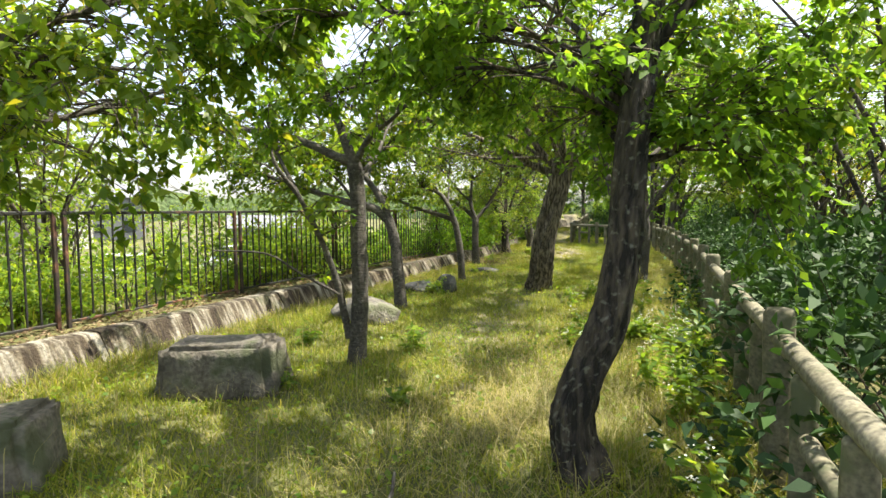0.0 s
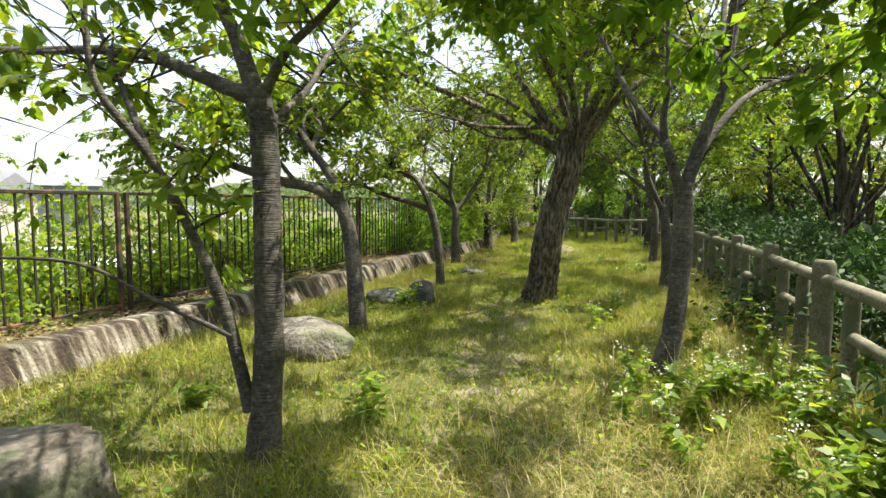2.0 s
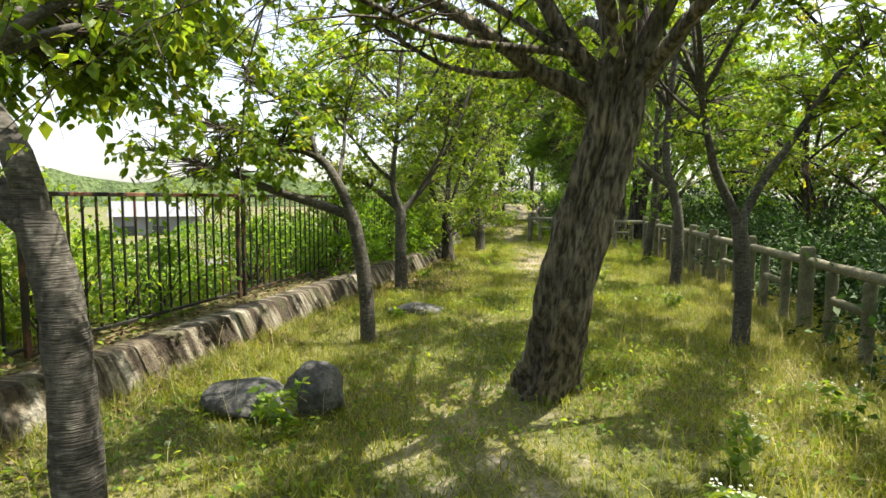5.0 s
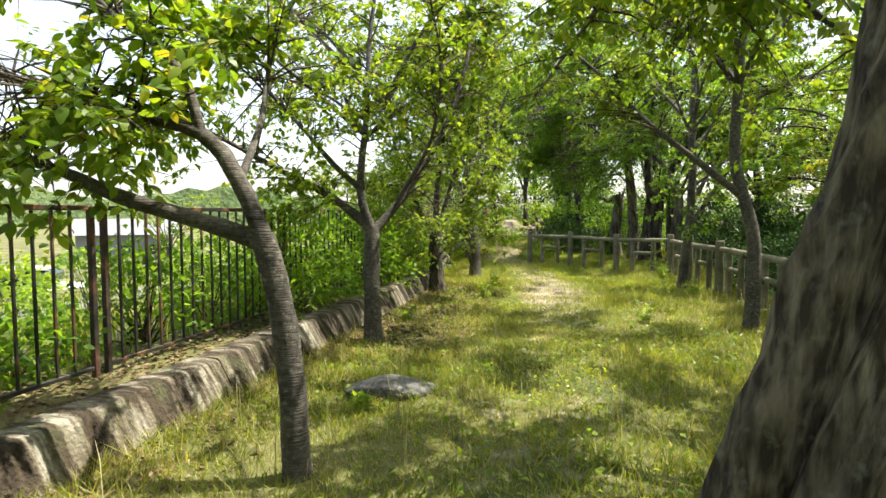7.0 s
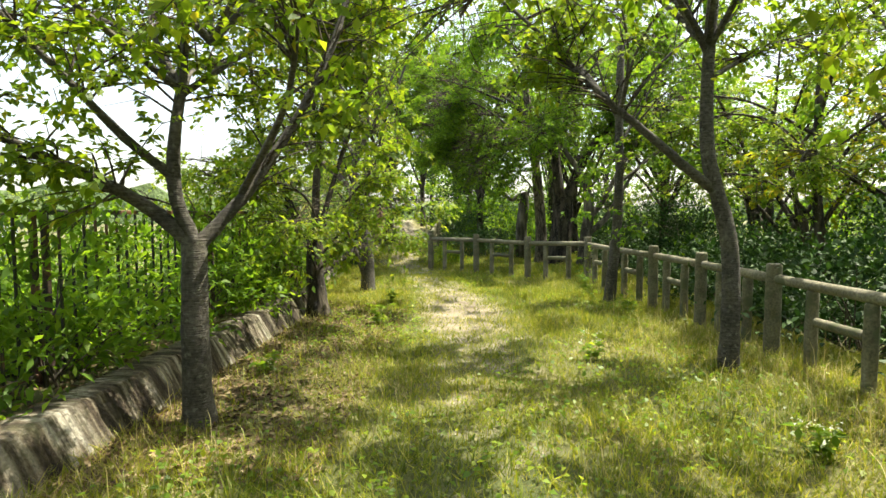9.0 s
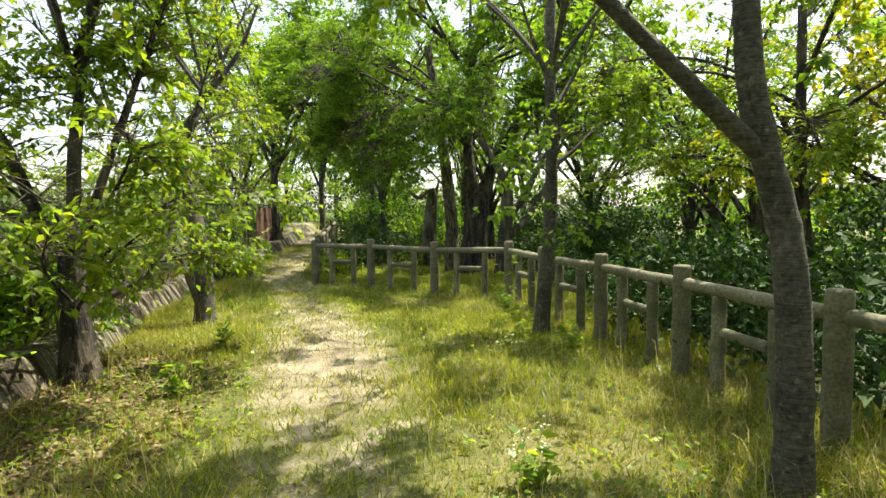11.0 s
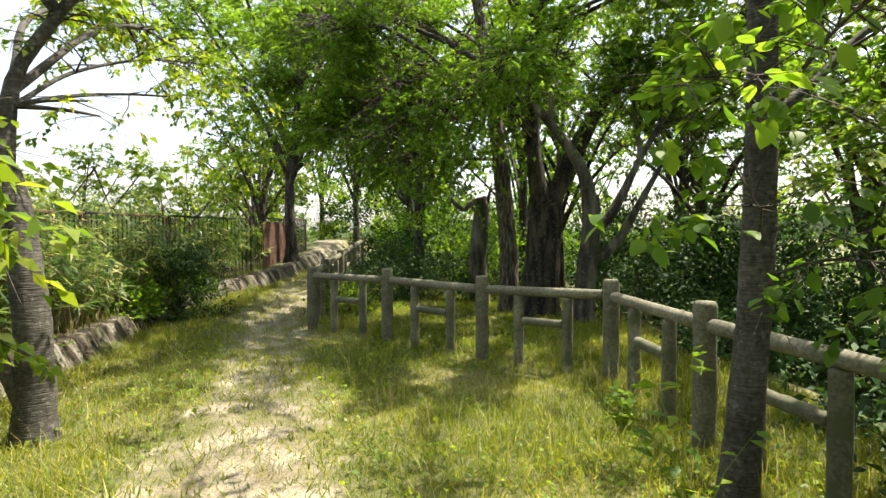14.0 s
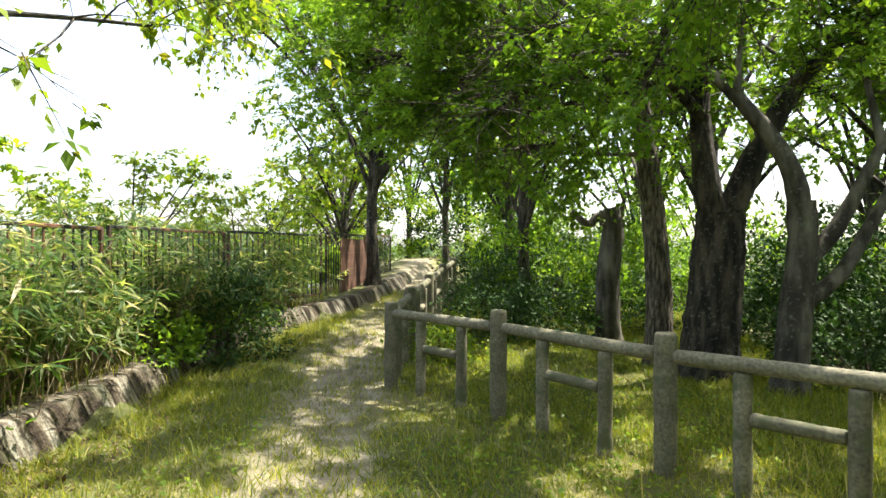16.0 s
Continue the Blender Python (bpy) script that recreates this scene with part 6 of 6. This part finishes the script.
n = 5200
s, w = rg.uniform(-1, 27, n), rg.uniform(1.0, 6.9, n)
x, y = plan(s, w)
ok = (wear(x, y) < 0.15) & (rg.uniform(0, 1, n) < 0.25 + 0.75 * np.maximum(step(4.6, 6.0, w), 0.6 * patchy(x, y, 3.3)))
blades("tall_grass", "tall seeding grass stalks beside fence and trunks", x[ok], y[ok], rg.uniform(0.25, 0.5, ok.sum()), np.full(ok.sum(), 0.005), GRASS_DRY, 33, 0.6)

# straw lying round the bent tree and along the log fence
n = 9000
s = np.where(rg.uniform(0, 1, n) < 0.6, rg.normal(5.2, 1.1, n), rg.uniform(2, 20, n))
w = np.where(s < 9, rg.normal(5.4, 0.7, n), rg.normal(6.2, 0.4, n))
x, y = plan(s, w)
blades("straw", "pale dead grass lying in tangles", x, y, rg.uniform(0.05, 0.2, n), np.full(n, 0.005), GRASS_DRY, 36, 3.0)

# low broad-leaved plants in the sward
n = 36000
s, w = rg.uniform(-1.5, 31, n), rg.uniform(1.2, 6.6, n)
x, y = plan(s, w)
ok = (wear(x, y) < 0.3) & (rg.uniform(0, 1, n) < np.clip(1.6 * patchy(0.7 * x, 0.7 * y, 7.7) - 0.45, 0, 1))
x, y = x[ok], y[ok]
p = np.stack([x, y, height(x, y) + rg.uniform(0.02, 0.09, len(x))], 1)
v, f = leaf_mesh(p, rg.normal(0, 1, (len(x), 3)) * (1, 1, 0.3), rg.normal(0, 0.35, (len(x), 3)) + (0, 0, 1), 0.05, 0.036, rg)
tagged(link_mesh("ground_plants", v, f, LEAF_SHRUB), "low broad-leaved plants among the grass", "plant", kind="stuff")


def fallen_branch(points, r, seed):
    rng = np.random.default_rng(seed)
    v, q = tube(curve_through(points, 5), np.linspace(r, r * 0.4, 5 * (len(points) - 1) + 1), 8, rng, 0.06)
    tagged(link_mesh("fallen_branch", v, q, BARK_PALE, smooth=True), "grey fallen branch lying in the grass", "branch")


fallen_branch([(1.25, 1.35, 0.05), (1.42, 1.75, 0.06), (1.5, 2.0, 0.12), (1.5, 2.15, 0.2)], 0.022, 1)

# grass beyond the iron fence and bed plants
n = 26000
s, w = rg.uniform(-4, 34, n), -rg.uniform(0.2, 9.0, n)
x, y = plan(s, w)
blades("meadow_grass", "bright sunlit grass beyond the iron fence", x, y, rg.uniform(0.12, 0.35, n), np.full(n, 0.014), GRASS_GREEN, 34)

# fallen leaves at the wall's foot and on the bed
n = 16000
s = rg.uniform(-3, 30, n)
w = np.where(rg.uniform(0, 1, n) < 0.6, rg.uniform(-0.3, 0.4, n), 0.82 + np.abs(rg.normal(0, 0.35, n)))
x, y = plan(s, w + bend(s))
p = np.stack([x, y, height(x, y) + 0.012], 1)
more = 9000
s2, w2 = rg.uniform(15.2, 22.0, more), 0.85 + 1.5 * rg.uniform(0, 1, more) ** 1.4
x, y = plan(s2, w2 + bend(s2))
p = np.concatenate([p, np.stack([x, y, height(x, y) + 0.012], 1)])
n = n + more
v, f = leaf_mesh(p, rg.normal(0, 1, (n, 3)) * (1, 1, 0.15), rg.normal(0, 0.3, (n, 3)) + (0, 0, 1), 0.06, 0.03, rg)
tagged(link_mesh("leaf_litter", v, f, LITTER), "brown fallen leaves along the wall", "leaf litter", kind="stuff")


def weed(x, y, tall, seed, flowers=False):
    """A leafy weed: a few stems with broad leaves, and white flower heads."""
    rng = np.random.default_rng(seed)
    ob = tagged(empty("weed", x, y, gz(x, y)), "leafy green weed with small white flowers" if flowers else "leafy green weed growing in the grass", "plant", "weeds in the grass")
    n = 5
    st = rng.normal(0, 0.03, (n, 3)) * (1, 1, 0)
    v, f, line = many_twigs(st, unit(rng.normal(0, 0.25, (n, 3)) * (1, 1, 0) + (0, 0, 1)), tall * rng.uniform(0.6, 1, n), np.full(n, 0.005), np.full(n, 0.1), rng)
    link_mesh("stemwork", v, f, LEAF_SHRUB, ob)["kind"] = "stuff"
    per = 11
    k = np.repeat(np.arange(n), per)
    g = rng.uniform(0.15, 1, n * per) * 3
    i = np.minimum(g.astype(int), 2)
    p = line[k, i] + (g - i)[:, None] * (line[k, i + 1] - line[k, i])
    d = rng.normal(0, 1, (n * per, 3)) * (1, 1, 0.3) + (0, 0, 0.15)
    lv, lf = leaf_mesh(p, d, rng.normal(0, 0.3, (n * per, 3)) + (0, 0, 1), 0.1, 0.05, rng)
    link_mesh("leaves", lv, lf, LEAF_SHRUB, ob)["kind"] = "stuff"
    if flowers:
        q = np.repeat(line[:, -1], 10, 0) + rng.normal(0, 0.025, (10 * n, 3))
        fv, ff = leaf_mesh(q, rng.normal(0, 1, (10 * n, 3)) * (1, 1, 0.2), np.tile((0, 0, 1.0), (10 * n, 1)), 0.02, 0.016, rng)
        link_mesh("blossom", fv, ff, PETAL, ob)["kind"] = "stuff"


for k, (x, y, t, fl) in enumerate([(3.3, 4.3, 0.55, False), (3.45, 3.7, 0.7, False), (3.5, 3.2, 0.8, False), (2.9, 5.0, 0.5, True), (3.2, 5.6, 0.5, True), (2.75, 5.6, 0.4, True), (3.9, 7.6, 0.45, True), (3.3, 8.9, 0.45, True),
                                   (3.0, 8.2, 0.35, True), (0.9, 6.0, 0.3, False), (0.75, 9.4, 0.45, False), (0.55, 9.7, 0.35, False), (1.0, 5.4, 0.3, False), (-0.3, 5.6, 0.25, False), (0.1, 3.9, 0.25, False), (1.2, 3.6, 0.2, False),
                                   (4.4, 9.6, 0.4, True), (5.0, 14.0, 0.35, True), (4.6, 16.4, 0.35, True), (1.3, 16.6, 0.3, False), (6.28, 19.75, 1.25, False), (6.45, 18.9, 0.5, False), (6.9, 21.3, 0.5, False), (1.1, 13.0, 0.2, False), (2.6, 19.0, 0.4, False), (2.9, 20.5, 0.35, False)]):
    weed(x, y, t, 700 + k, fl)
rw = np.random.default_rng(14)
for k in range(16):
    weed(rw.uniform(2.75, 4.0), rw.uniform(4.2, 6.6), rw.uniform(0.3, 0.55), 740 + k, k % 3 != 0)
for k in range(8):
    weed(3.15 + 0.246 * (0.9 * k) + rw.uniform(-0.25, 0.1), 1.9 + 0.9 * k, rw.uniform(0.4, 0.75), 760 + k, k % 2 == 0)
